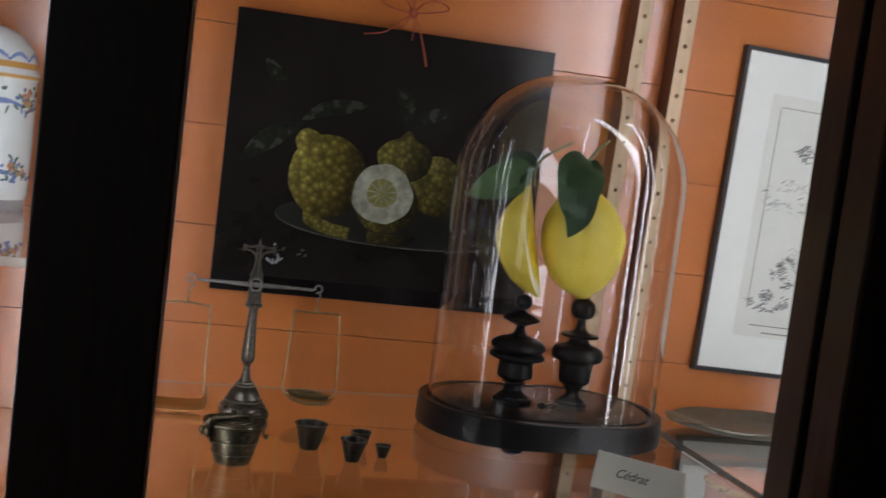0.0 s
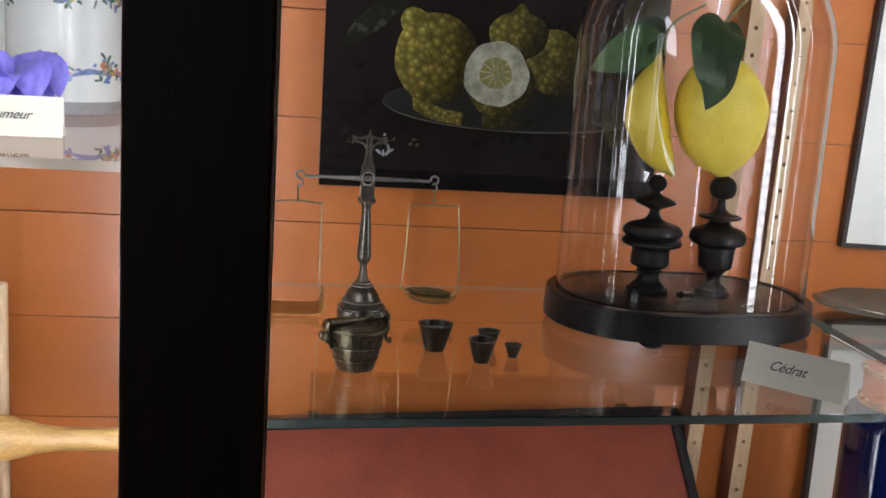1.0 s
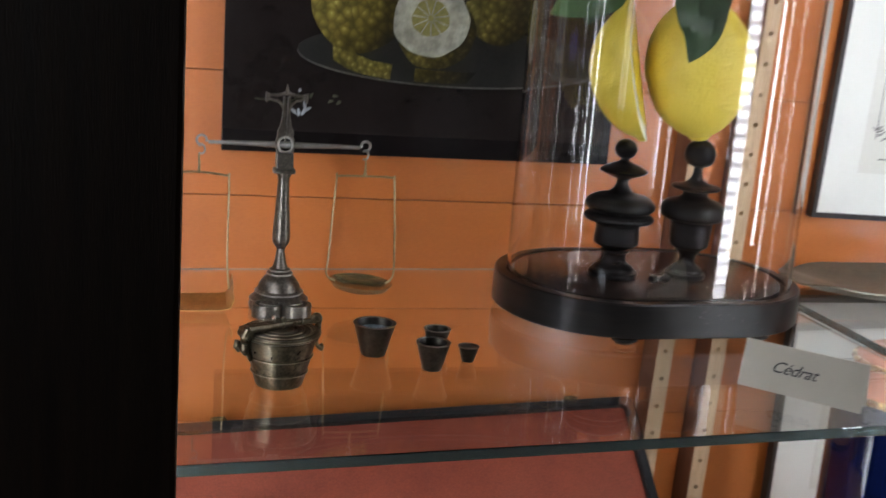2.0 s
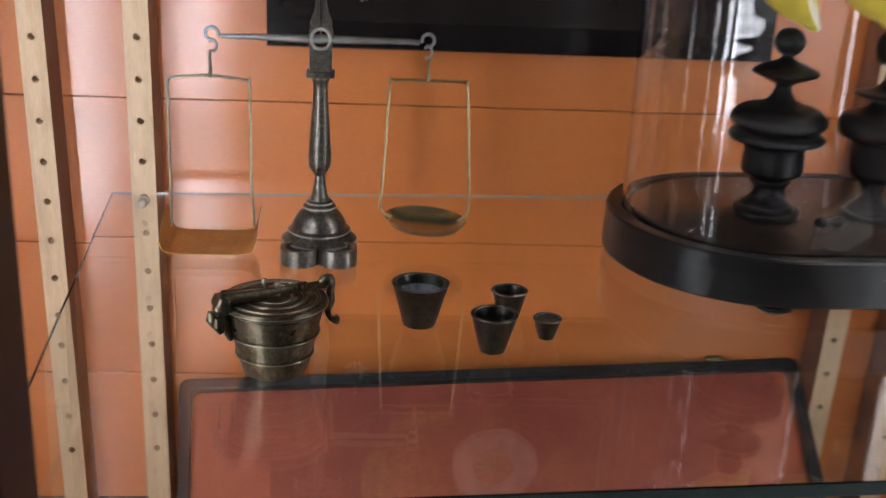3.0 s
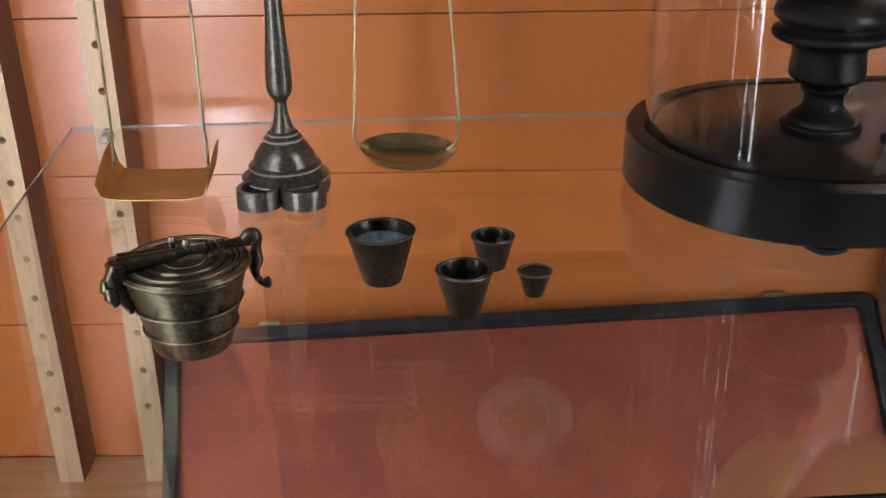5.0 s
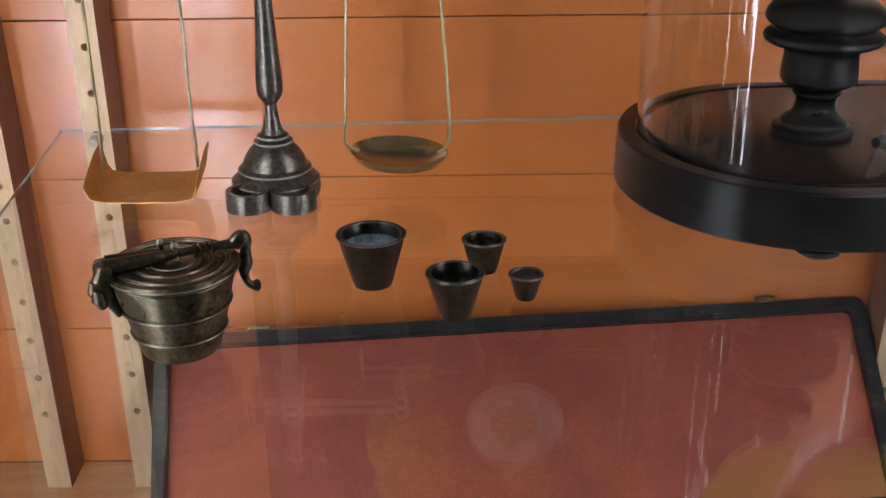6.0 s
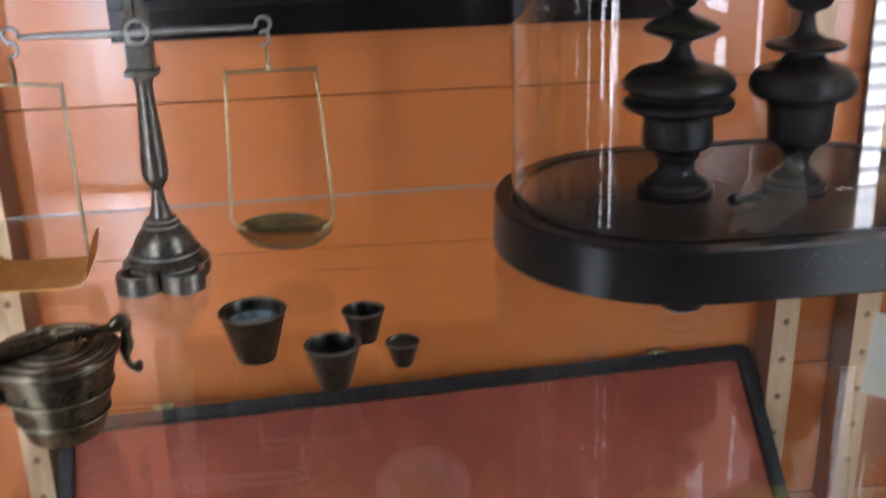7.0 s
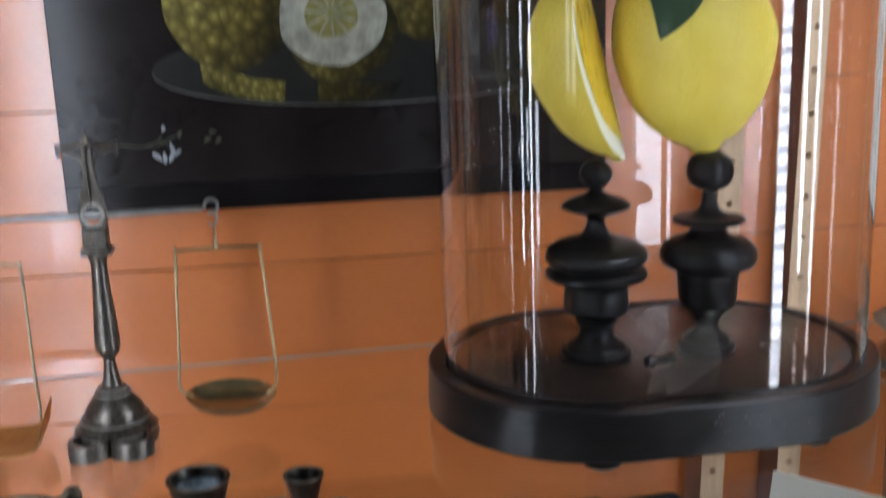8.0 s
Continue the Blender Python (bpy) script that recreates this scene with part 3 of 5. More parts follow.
def glass_shelf(corners, label):
    """A plate of clear glass with greenish ground edges, 8 mm thick."""
    bm = bmesh.new()
    lo = [bm.verts.new((x, y, SHELF_Z - 0.008)) for x, y in corners]
    hi = [bm.verts.new((x, y, SHELF_Z)) for x, y in corners]
    bm.faces.new(lo)
    bm.faces.new(list(reversed(hi)))
    for i in range(len(lo)):
        j = (i + 1) % len(lo)
        f = bm.faces.new((lo[i], lo[j], hi[j], hi[i]))
        f.material_index = 1
    bmesh.ops.bevel(bm, geom=bm.edges[:], offset=0.0006, segments=1, affect="EDGES")
    ob = part("glass_shelf", bm, (SHELF_GLASS, EDGE_GLASS))
    ob.visible_shadow = False
    return tagged(ob, label, "shelf", "glass shelves")


glass_shelf([(0.083, 0.893), (0.752, 0.938), (0.733, 1.392), (0.046, 1.358)], "clear glass shelf with greenish edges carrying scales and dome")


def shelf_peg(x):
    """A turned metal peg in a standard's hole, under the back of the glass."""
    bm = moved(lathe([(0, -0.010), (0.0026, -0.010), (0.0026, 0.0), (0.0048, 0.0002), (0.0048, 0.003), (0.0034, 0.0035), (0.0034, 0.011), (0.0025, 0.012), (0, 0.012)], 16), pose(0, 0, 0, 90, 0, 0))
    tagged(part("shelf_peg", bm, STEEL, smooth=True, m=pose(x, 1.3575, SHELF_Z - 0.0085 - 0.0036)), "small steel shelf peg under the glass shelf", "shelf peg", "shelf pegs")


for peg_x in (0.0717, 0.6705):
    shelf_peg(peg_x)


# ---- things on the centre shelf ----
def glass_dome():
    """Oval blackened base on bun feet, with the tall glass dome standing in its groove."""
    d = thing("glass_dome", pose(0.5700, 1.2225, SHELF_Z, 0, 0, 2.0), "tall oval glass dome on a blackened wooden base with bun feet", "glass dome")
    hx, r = 0.0435, 0.1075
    z0, z1 = 0.0065, 0.038
    rings = [stadium(hx, r - 0.004, z0), stadium(hx, r - 0.0014, z0), stadium(hx, r - 0.0004, z0 + 0.0012), stadium(hx, r - 0.0012, z1 - 0.0014),
             stadium(hx, r - 0.0024, z1), stadium(hx, r - 0.0115, z1), stadium(hx, r - 0.0125, z1 - 0.004), stadium(hx, r - 0.0185, z1 - 0.004),
             stadium(hx, r - 0.0190, z1 - 0.0005)]
    b = part("base", skin(rings), EBONY, d, smooth=True)
    part("top_board", skin([stadium(hx, r - 0.0192, z1 - 0.003), stadium(hx, r - 0.0192, z1 + 0.0002), stadium(hx, r - 0.020, z1 + 0.0006)]), EBONY_TOP, d, smooth=True)
    for fx, fy in ((-0.062, -0.0925), (0.072, -0.0880), (-0.062, 0.085), (0.076, 0.085)):
        part("bun_foot", lathe([(0, 0), (0.008, 0), (0.0120, 0.003), (0.0120, 0.005), (0.009, 0.0070), (0, 0.0070)], 20), EBONY, d, smooth=True, m=pose(fx, fy, 0))
    rnd = random.Random(12)
    pits = None
    for _ in range(16):
        px, pz, pr = rnd.uniform(0.0, 0.075), rnd.uniform(z0 + 0.006, z1 - 0.006), rnd.uniform(0.0004, 0.0009)
        q = max(px - hx, 0)
        yy = -math.sqrt(max((r - 0.0008) ** 2 - q * q, 0))
        pits = join(pits, moved(lathe([(0, -0.0008), (pr, -0.0008), (pr, 0.0001), (pr * 0.8, 0.0003), (0, 0.0003)], 8), pose(px, yy, pz, 90, 0, 0)))
    part("worm_holes", pits, FRAME_BLACK, d)
    # the glass: straight sides to the shoulder, then a rounded crown
    ro, ri = r - 0.0122, r - 0.0139
    top, shoulder = 0.432, 0.305

    def shell(rad, height):
        out = [stadium(hx, rad, z1 - 0.003), stadium(hx, rad, 0.10), stadium(hx, rad, 0.2), stadium(hx, rad, shoulder)]
        n = 16
        for i in range(1, n + 1):
            a = math.pi / 2 * i / n
            c, s = math.cos(a) ** 0.92, math.sin(a)
            out.append(stadium(hx * max(c, 0.002), rad * max(c, 0.002), shoulder + (height - shoulder) * s))
        # blown by hand: the front wall stands slightly askew to the back one
        return [[(x, y - (0.035 * x if y < 0 else 0), z) for x, y, z in ring] for ring in out]
    outer, inner = shell(ro, top), shell(ri, top - 0.0017)
    bm = skin(list(reversed(inner)) + outer, True, True)
    g = part("dome", bm, DOME_GLASS, d, "clear blown glass", smooth=True)
    g.visible_shadow = False
    return d


glass_dome()
TOP_Z = SHELF_Z + 0.0388


def finial(x, y, profile, label):
    f = part("turned_finial", lathe([(0, 0)] + smooth_profile(profile, 5) + [(0, profile[-1][1])], 40), TURNED, smooth=True, m=pose(x, y, TOP_Z))
    return tagged(f, label, "finial", "turned finials under the dome")


finial(0.530, 1.213, [(0.0225, 0.0), (0.0230, 0.003), (0.0224, 0.0048), (0.0192, 0.0058), (0.0186, 0.0085), (0.0135, 0.0125), (0.0112, 0.0165), (0.0112, 0.0215), (0.0134, 0.0240), (0.0134, 0.0256), (0.0120, 0.0270), (0.0200, 0.031), (0.0212, 0.036), (0.0205, 0.047),
                      (0.0225, 0.0515), (0.0315, 0.054), (0.0325, 0.058), (0.0275, 0.0615), (0.0325, 0.066), (0.0318, 0.0715), (0.0255, 0.0765), (0.0135, 0.0800), (0.0085, 0.0835), (0.0060, 0.0885), (0.0065, 0.093),
                      (0.0160, 0.097), (0.0222, 0.1005), (0.0160, 0.105), (0.0065, 0.109), (0.0040, 0.112), (0.0075, 0.1145), (0.0106, 0.121), (0.0075, 0.128), (0.003, 0.1305)],
       "black turned wooden urn-shaped finial carrying a lemon wedge")
finial(0.604, 1.211, [(0.0185, 0.0), (0.0192, 0.003), (0.0186, 0.0046), (0.0158, 0.0056), (0.0150, 0.0085), (0.0085, 0.014), (0.0078, 0.020), (0.0120, 0.027), (0.0175, 0.031), (0.0188, 0.036), (0.0200, 0.052), (0.0225, 0.056),
                      (0.0295, 0.059), (0.0312, 0.066), (0.0270, 0.073), (0.0165, 0.077), (0.0118, 0.081), (0.0125, 0.084), (0.0225, 0.0865), (0.0220, 0.089), (0.0130, 0.091),
                      (0.0062, 0.096), (0.0042, 0.105), (0.0050, 0.107), (0.0120, 0.1105), (0.0148, 0.119), (0.0120, 0.128), (0.004, 0.1330)],
       "black turned wooden finial with a ball top carrying a lemon")


tagged(part("wooden_peg", moved(lathe([(0, 0), (0.0032, 0.0005), (0.0042, 0.004), (0.0026, 0.008), (0.0026, 0.018), (0.0044, 0.021), (0.0030, 0.025), (0, 0.026)], 18), pose(0, 0, 0, 84, 0, -62)), TURNED, smooth=True, m=pose(0.574, 1.186, TOP_Z + 0.0042)),
       "small black turned peg lying beside a finial", "peg")


def leaf(parent, points, width, material, name="leaf", tilt=(0.0, -1.0, 0.0), curl=0.25, ruffle=0.05, peak=1.0):
    """A leaf blade along a curved midrib, cupped, 0.6 mm thick."""
    mid = curve3(points, 8)
    face = Vector(tilt).normalized()
    bm = bmesh.new()
    rows = []
    n = len(mid) - 1
    for i, p in enumerate(mid):
        d = (mid[min(i + 1, n)] - mid[max(i - 1, 0)]).normalized()
        side = d.cross(face).normalized()
        up = side.cross(d)
        w = width * (math.sin(math.pi * min(i / n * 0.97 + 0.03, 1) ** peak) ** (0.75 + 0.7 * max(i / n - 0.5, 0))) * (1 + ruffle * 0.35 * math.sin(i / n * 9.0))
        row = []
        for u in (-1, -0.55, 0, 0.55, 1):
            lift = curl * w * u * u + ruffle * w * math.sin(i / n * 10 + u * 3 + width * 900)
            row.append(p + side * (w * u) + up * lift)
        rows.append(row)
    th = 0.0006
    a = [[bm.verts.new(q) for q in row] for row in rows]
    b = [[bm.verts.new(q - face * th) for q in row] for row in rows]
    for i in range(n):
        for k in range(4):
            bm.faces.new((a[i][k], a[i][k + 1], a[i + 1][k + 1], a[i + 1][k]))
            bm.faces.new((b[i][k], b[i + 1][k], b[i + 1][k + 1], b[i][k + 1]))
        for k in (0, 4):
            bm.faces.new((a[i][k], a[i + 1][k], b[i + 1][k], b[i][k]))
    return part(name, bm, material, parent, smooth=True)


LEMON = [(0.0, 0.0), (0.008, 0.0008), (0.012, 0.005), (0.024, 0.0125), (0.039, 0.030), (0.048, 0.055), (0.0502, 0.072), (0.045, 0.095), (0.034, 0.113), (0.020, 0.126), (0.010, 0.132), (0.006, 0.138), (0.0, 0.140)]


def whole_lemon():
    t = thing("lemon", pose(0.6005, 1.211, TOP_Z + 0.1325), "whole yellow citron with a dark green leaf on a black finial", "fruit")
    bm = lathe(smooth_profile(LEMON, 5), 48)
    for v in bm.verts:
        n = noise.noise(v.co * 22) * 0.0013 + noise.noise(v.co * 60) * 0.0007
        v.co += Vector((v.co.x, v.co.y, 0)).normalized() * n if v.co.xy.length > 1e-4 else Vector()
    part("fruit_body", moved(bm, pose(0, 0, 0, 3, -9, 0)), PEEL, t, smooth=True)
    stalk = [(-0.021, 0, 0.132), (-0.022, -0.002, 0.150), (-0.012, -0.004, 0.170), (0.006, -0.004, 0.190)]
    part("stalk", tube(curve3(stalk), 0.0019), STEM, t)
    leaf(t, [(-0.020, -0.006, 0.166), (-0.034, -0.034, 0.150), (-0.042, -0.054, 0.122), (-0.042, -0.062, 0.098), (-0.050, -0.062, 0.074)], 0.0275, LEAF_DARK, tilt=(-0.25, -1, 0.25), ruffle=0.20, peak=0.72)
    return t


whole_lemon()


def lemon_wedge():
    """A long wedge of citron standing on its tip: peel outside, two cut faces with pith and flesh."""
    t = thing("lemon_wedge", pose(0.537, 1.212, TOP_Z + 0.130), "yellow citron wedge with pale pith and green leaf on a finial", "fruit")
    prof = [(max(r * 0.92, 0.0), z * 0.95) for r, z in smooth_profile(LEMON, 4)]
    a0, a1, n = radians(104), radians(239), 20
    lean = pose(0.012, 0, 0.0, 0, -13, 0)

    def at(r, z, a):
        return lean @ Vector((r * math.cos(a), r * math.sin(a), z))
    bm = bmesh.new()
    grid = [[bm.verts.new(at(r, z, a0 + (a1 - a0) * i / n)) for i in range(n + 1)] for r, z in prof]
    for p, q in zip(grid, grid[1:]):
        for i in range(n):
            bm.faces.new((p[i], p[i + 1], q[i + 1], q[i]))
    bmesh.ops.remove_doubles(bm, verts=bm.verts, dist=1e-6)
    part("peel", bm, PEEL, t, smooth=True)
    for a, s in ((a0, 1), (a1, -1)):
        nrm = Vector((-math.sin(a), math.cos(a), 0)) * s

        def face(k0, k1, lift, zlo, zhi):
            own = bmesh.new()
            rim = [own.verts.new(lean @ (Vector((max(r * k1 - (0.0015 if k1 < 1 else 0), 0.001) * math.cos(a), max(r * k1 - (0.0015 if k1 < 1 else 0), 0.001) * math.sin(a), zlo + z * (zhi - zlo))) - nrm * lift)) for r, z in prof]
            axis = [own.verts.new(lean @ (Vector((0, 0, zlo + z * (zhi - zlo))) - nrm * lift)) for r, z in prof]
            for i in range(len(rim) - 1):
                own.faces.new((rim[i], rim[i + 1], axis[i + 1], axis[i]))
            return own
        part("cut_face", face(0, 1.0, 0.0, 0, 1), PITH, t, "white pith")
        part("flesh", face(0, 0.92, 0.0006, 0.012, 0.96), FLESH, t, "juicy yellow flesh")
    stalk = [(-0.013, 0, 0.128), (-0.014, 0.002, 0.146), (-0.006, 0.004, 0.162), (0.014, 0.004, 0.176), (0.026, 0.0, 0.184)]
    part("stalk", tube(curve3(stalk), 0.0014), STEM, t)
    leaf(t, [(-0.014, 0.004, 0.142), (-0.032, 0.012, 0.138), (-0.056, 0.016, 0.126), (-0.088, 0.018, 0.108)], 0.023, LEAF_MID, tilt=(0.2, -1, 0.2), ruffle=0.12)
    leaf(t, [(-0.014, 0.004, 0.150), (-0.024, 0.020, 0.146), (-0.036, 0.034, 0.128), (-0.042, 0.044, 0.100)], 0.024, LEAF_DARK, tilt=(0.0, -1, 0.5), ruffle=0.12)
    return t


lemon_wedge()


def balance_scale():
    """A small apothecary's balance: bell foot with two weight wells, baluster pillar, fork, beam and two hung pans."""
    s = thing("balance_scale", pose(0.2165, 1.229, SHELF_Z), "antique bronze apothecary balance with a round and a square pan", "balance scale")
    foot = [(0.0, 0.0), (0.0262, 0.0), (0.0268, 0.004), (0.0252, 0.0075), (0.0262, 0.0082), (0.0260, 0.0096), (0.0232, 0.0120), (0.0206, 0.0145), (0.0217, 0.0152), (0.0214, 0.0164), (0.0192, 0.0180), (0.0178, 0.023), (0.0140, 0.0285), (0.0106, 0.0312),
            (0.0114, 0.0319), (0.0112, 0.0332), (0.0085, 0.0342), (0.0093, 0.0350), (0.0091, 0.0364), (0.0068, 0.0374), (0.0062, 0.040)]
    part("foot", lathe(foot + [(0, 0.040)], 40), PEWTER, s, smooth=True)
    for lx in (-0.0125, 0.0135):
        prof = [(0, 0.003), (0.0098, 0.003), (0.0102, 0.0115), (0.0128, 0.0115), (0.0133, 0.0105), (0.0133, 0.0), (0, 0.0)]
        part("weight_well", lathe(prof, 28), PEWTER, s, smooth=True, m=pose(lx, -0.0258, 0))
    pillar = [(0.0060, 0.039), (0.0042, 0.048), (0.0036, 0.054), (0.0040, 0.056), (0.0072, 0.061), (0.0078, 0.068), (0.0068, 0.085), (0.0054, 0.105), (0.0050, 0.118), (0.0062, 0.1215), (0.0066, 0.124)]
    part("pillar", lathe([(0, 0.039)] + smooth_profile(pillar, 4) + [(0, 0.124)], 28), PEWTER, s, smooth=True)
    bm = box((-0.0095, -0.007, 0.1235), (0.0095, 0.007, 0.1275), 0.0008)
    bm = box((-0.0075, -0.0055, 0.1275), (0.0075, 0.0055, 0.1415), 0.0008, bm)
    part("capital", bm, PEWTER, s)
    # the fork: a pierced plate of two cheeks that meet in a cross-shaped head with a spike
    cheek = [(0.0007, 0.1560), (0.0010, 0.1830), (0.0008, 0.1900), (0.0030, 0.1905), (0.0028, 0.1860), (0.0030, 0.1790), (0.0038, 0.1715), (0.0050, 0.1650), (0.0066, 0.1615), (0.0074, 0.1590), (0.0068, 0.1568), (0.0076, 0.1545),
             (0.0086, 0.1500), (0.0082, 0.1450), (0.0070, 0.1412), (0.0048, 0.1412), (0.0052, 0.1450), (0.0056, 0.1490), (0.0042, 0.1532), (0.0022, 0.1545)]
    for sx in (-1, 1):
        pts = [(sx * x, z) for x, z in cheek]
        part("fork_cheek", outline(pts if sx > 0 else list(reversed(pts)), -0.0026, 0.0026), PEWTER, s)
    ring = [(0.0064 * math.cos(a), -0.0030, 0.1490 + 0.0068 * math.sin(a)) for a in [2 * math.pi * k / 24 for k in range(25)]]
    part("fork_eye", tube(ring, 0.0011, 6), PEWTER_LIGHT, s, smooth=True)
    bm = tube([(-0.0165, 0, 0.1915), (-0.009, 0, 0.1912), (0, 0, 0.1935), (0.009, 0, 0.1912), (0.0165, 0, 0.1915)], [0.0012, 0.0013, 0.0019, 0.0013, 0.0012], 8)
    for sx in (-1, 1):
        bm = outline([(sx * x, z) for x, z in ((0.0145, 0.1928), (0.0148, 0.1890), (0.0172, 0.1848), (0.0182, 0.1860), (0.0184, 0.1935))], -0.0016, 0.0016, bm)
        bm = tube([(sx * 0.0150, 0, 0.1885), (sx * 0.0080, 0, 0.1870), (sx * 0.0042, 0, 0.1835), (sx * 0.0024, 0, 0.1785)], [0.0009, 0.0011, 0.0012, 0.0010], 6, bm)
    part("head", bm, PEWTER, s)
    part("spike", lathe([(0, 0.1925), (0.0022, 0.1930), (0.0012, 0.1975), (0, 0.2020)], 12), PEWTER, s, smooth=True)
    part("pointer", tube([(0, -0.0005, 0.150), (0.0003, -0.0005, 0.187)], [0.0008, 0.0003], 6), PEWTER, s)
    # thin rings in paler metal along the foot's ridges
    for r, z in ((0.0261, 0.0090), (0.0216, 0.0158), (0.0113, 0.0326), (0.0092, 0.0357), (0.0262, 0.0035)):
        circle = [(r * math.cos(a), r * math.sin(a), z) for a in [2 * math.pi * k / 40 for k in range(41)]]
        part("turned_ring", tube(circle, 0.00055, 6), PEWTER_LIGHT, s, "paler ring", smooth=True)
    zb = 0.1485
    # beam, thinner towards its ends, which curl into swan necks
    pts = [(-0.066, 0, zb), (-0.045, 0, zb + 0.0003), (-0.012, 0, zb), (0, 0, zb), (0.012, 0, zb), (0.045, 0, zb + 0.0003), (0.066, 0, zb)]
    part("beam", tube(pts, [0.0016, 0.0019, 0.0026, 0.0034, 0.0026, 0.0019, 0.0016], 10), STEEL, s, smooth=True)
    for sx in (-1, 1):
        ring = [(sx * (0.0715 + 0.0042 * math.cos(a)), 0, zb + 0.0015 + 0.0042 * math.sin(a)) for a in [math.pi + 0.35 - i * 5.4 / 16 for i in range(17)]]
        part("swan_neck", tube(ring, 0.0011, 8), STEEL, s, smooth=True)
        hook = [(sx * 0.0715 + 0.0030 * math.cos(a), 0, zb - 0.0065 + 0.0040 * math.sin(a)) for a in [2.4 - i * 4.6 / 12 for i in range(13)]]
        part("hook", tube(hook, 0.0009, 8), STEEL, s, smooth=True)
    # right pan: brass dish in a wire stirrup
    cx, zt, zp = 0.0735, 0.123, 0.0215
    part("stirrup_stem", tube([(cx - 0.001, 0, zb - 0.010), (cx - 0.001, 0, zt + 0.006), (cx - 0.0012, 0, zt)], [0.0009, 0.0011, 0.0018], 8), WIRE, s, smooth=True)
    wire = curve3([(cx - 0.0230, 0, zp + 0.004), (cx - 0.0310, 0.0, zp + 0.010), (cx - 0.0300, 0, zp + 0.03), (cx - 0.0265, 0, zt - 0.004), (cx - 0.0245, 0, zt - 0.0006), (cx, 0, zt), (cx + 0.0240, 0, zt - 0.0006),
                   (cx + 0.0262, 0, zt - 0.004), (cx + 0.0300, 0, zp + 0.04), (cx + 0.0305, 0, zp + 0.010), (cx + 0.0240, 0, zp + 0.002)], 5)
    part("stirrup", tube(wire, 0.00095, 8), WIRE, s, smooth=True)
    dish = [(0, 0.0), (0.016, 0.0009), (0.0245, 0.0038), (0.0288, 0.0085), (0.0292, 0.0085), (0.0250, 0.0030), (0.0165, 0.0002), (0, -0.0006)]
    part("round_pan", lathe(dish, 48), BRASS, s, "shallow brass dish", smooth=True, m=pose(cx + 0.0005, 0.001, zp - 0.005, 0, 3, 0))
    # left pan: bent sheet tray with two raised cheeks
    cx, zp = -0.0745, 0.0055
    part("stirrup_stem", tube([(cx + 0.001, 0, zb - 0.010), (cx + 0.0015, 0, zt + 0.004), (cx + 0.0012, 0, zt - 0.002)], [0.0009, 0.0011, 0.0018], 8), WIRE, s, smooth=True)
    wire = curve3([(cx - 0.0270, -0.006, zp + 0.012), (cx - 0.0275, 0, zp + 0.036), (cx - 0.0272, 0, zt - 0.012), (cx - 0.0262, 0, zt - 0.0045), (cx - 0.0240, 0, zt - 0.003), (cx, 0, zt - 0.001), (cx + 0.0245, 0, zt - 0.0035),
                   (cx + 0.0272, 0, zt - 0.007), (cx + 0.0275, 0, zp + 0.05), (cx + 0.0285, -0.001, zp + 0.025), (cx + 0.0300, -0.007, zp + 0.013)], 5)
    part("stirrup", tube(wire, 0.00095, 8), WIRE, s, smooth=True)
    bm = bmesh.new()
    prof = [(-0.0328, 0.022), (-0.0318, 0.016), (-0.0300, 0.006), (-0.0275, 0.0015), (-0.020, 0.0002), (0, 0.0), (0.020, 0.0002), (0.0275, 0.0015), (0.0300, 0.006), (0.0318, 0.016), (0.0328, 0.022)]
    m = len(prof)

    def sheet(dz):
        rows = []
        for j in range(7):
            v = j / 6
            y = -0.022 + 0.044 * v
            row = []
            for i, (x, z) in enumerate(prof):
                e = min(i, m - 1 - i)
                h = 1.0 if e > 2 else (0.30 + 0.70 * math.sin(math.pi * (0.06 + v * 0.62)))
                row.append(bm.verts.new((x * (1 - dz * 12), y, z * h + 0.003 * (2 * v - 1) ** 2 + dz)))
            rows.append(row)
        return rows
    a, b = sheet(0.0), sheet(0.0008)
    for j in range(6):
        for i in range(m - 1):
            bm.faces.new((a[j][i], a[j][i + 1], a[j + 1][i + 1], a[j + 1][i]))
            bm.faces.new((b[j][i], b[j + 1][i], b[j + 1][i + 1], b[j][i + 1]))
    for j in (0, 6):
        for i in range(m - 1):
            bm.faces.new((a[j][i], a[j][i + 1], b[j][i + 1], b[j][i]))
    for i in (0, m - 1):
        for j in range(6):
            bm.faces.new((a[j][i], a[j + 1][i], b[j + 1][i], b[j][i]))
    part("square_pan", bm, BRASS_PLATE, s, "bent brass sheet tray with raised cheeks", smooth=True, m=pose(cx + 0.0005, -0.008, zp - 0.002, 4, 0, 0))
    return s


balance_scale()


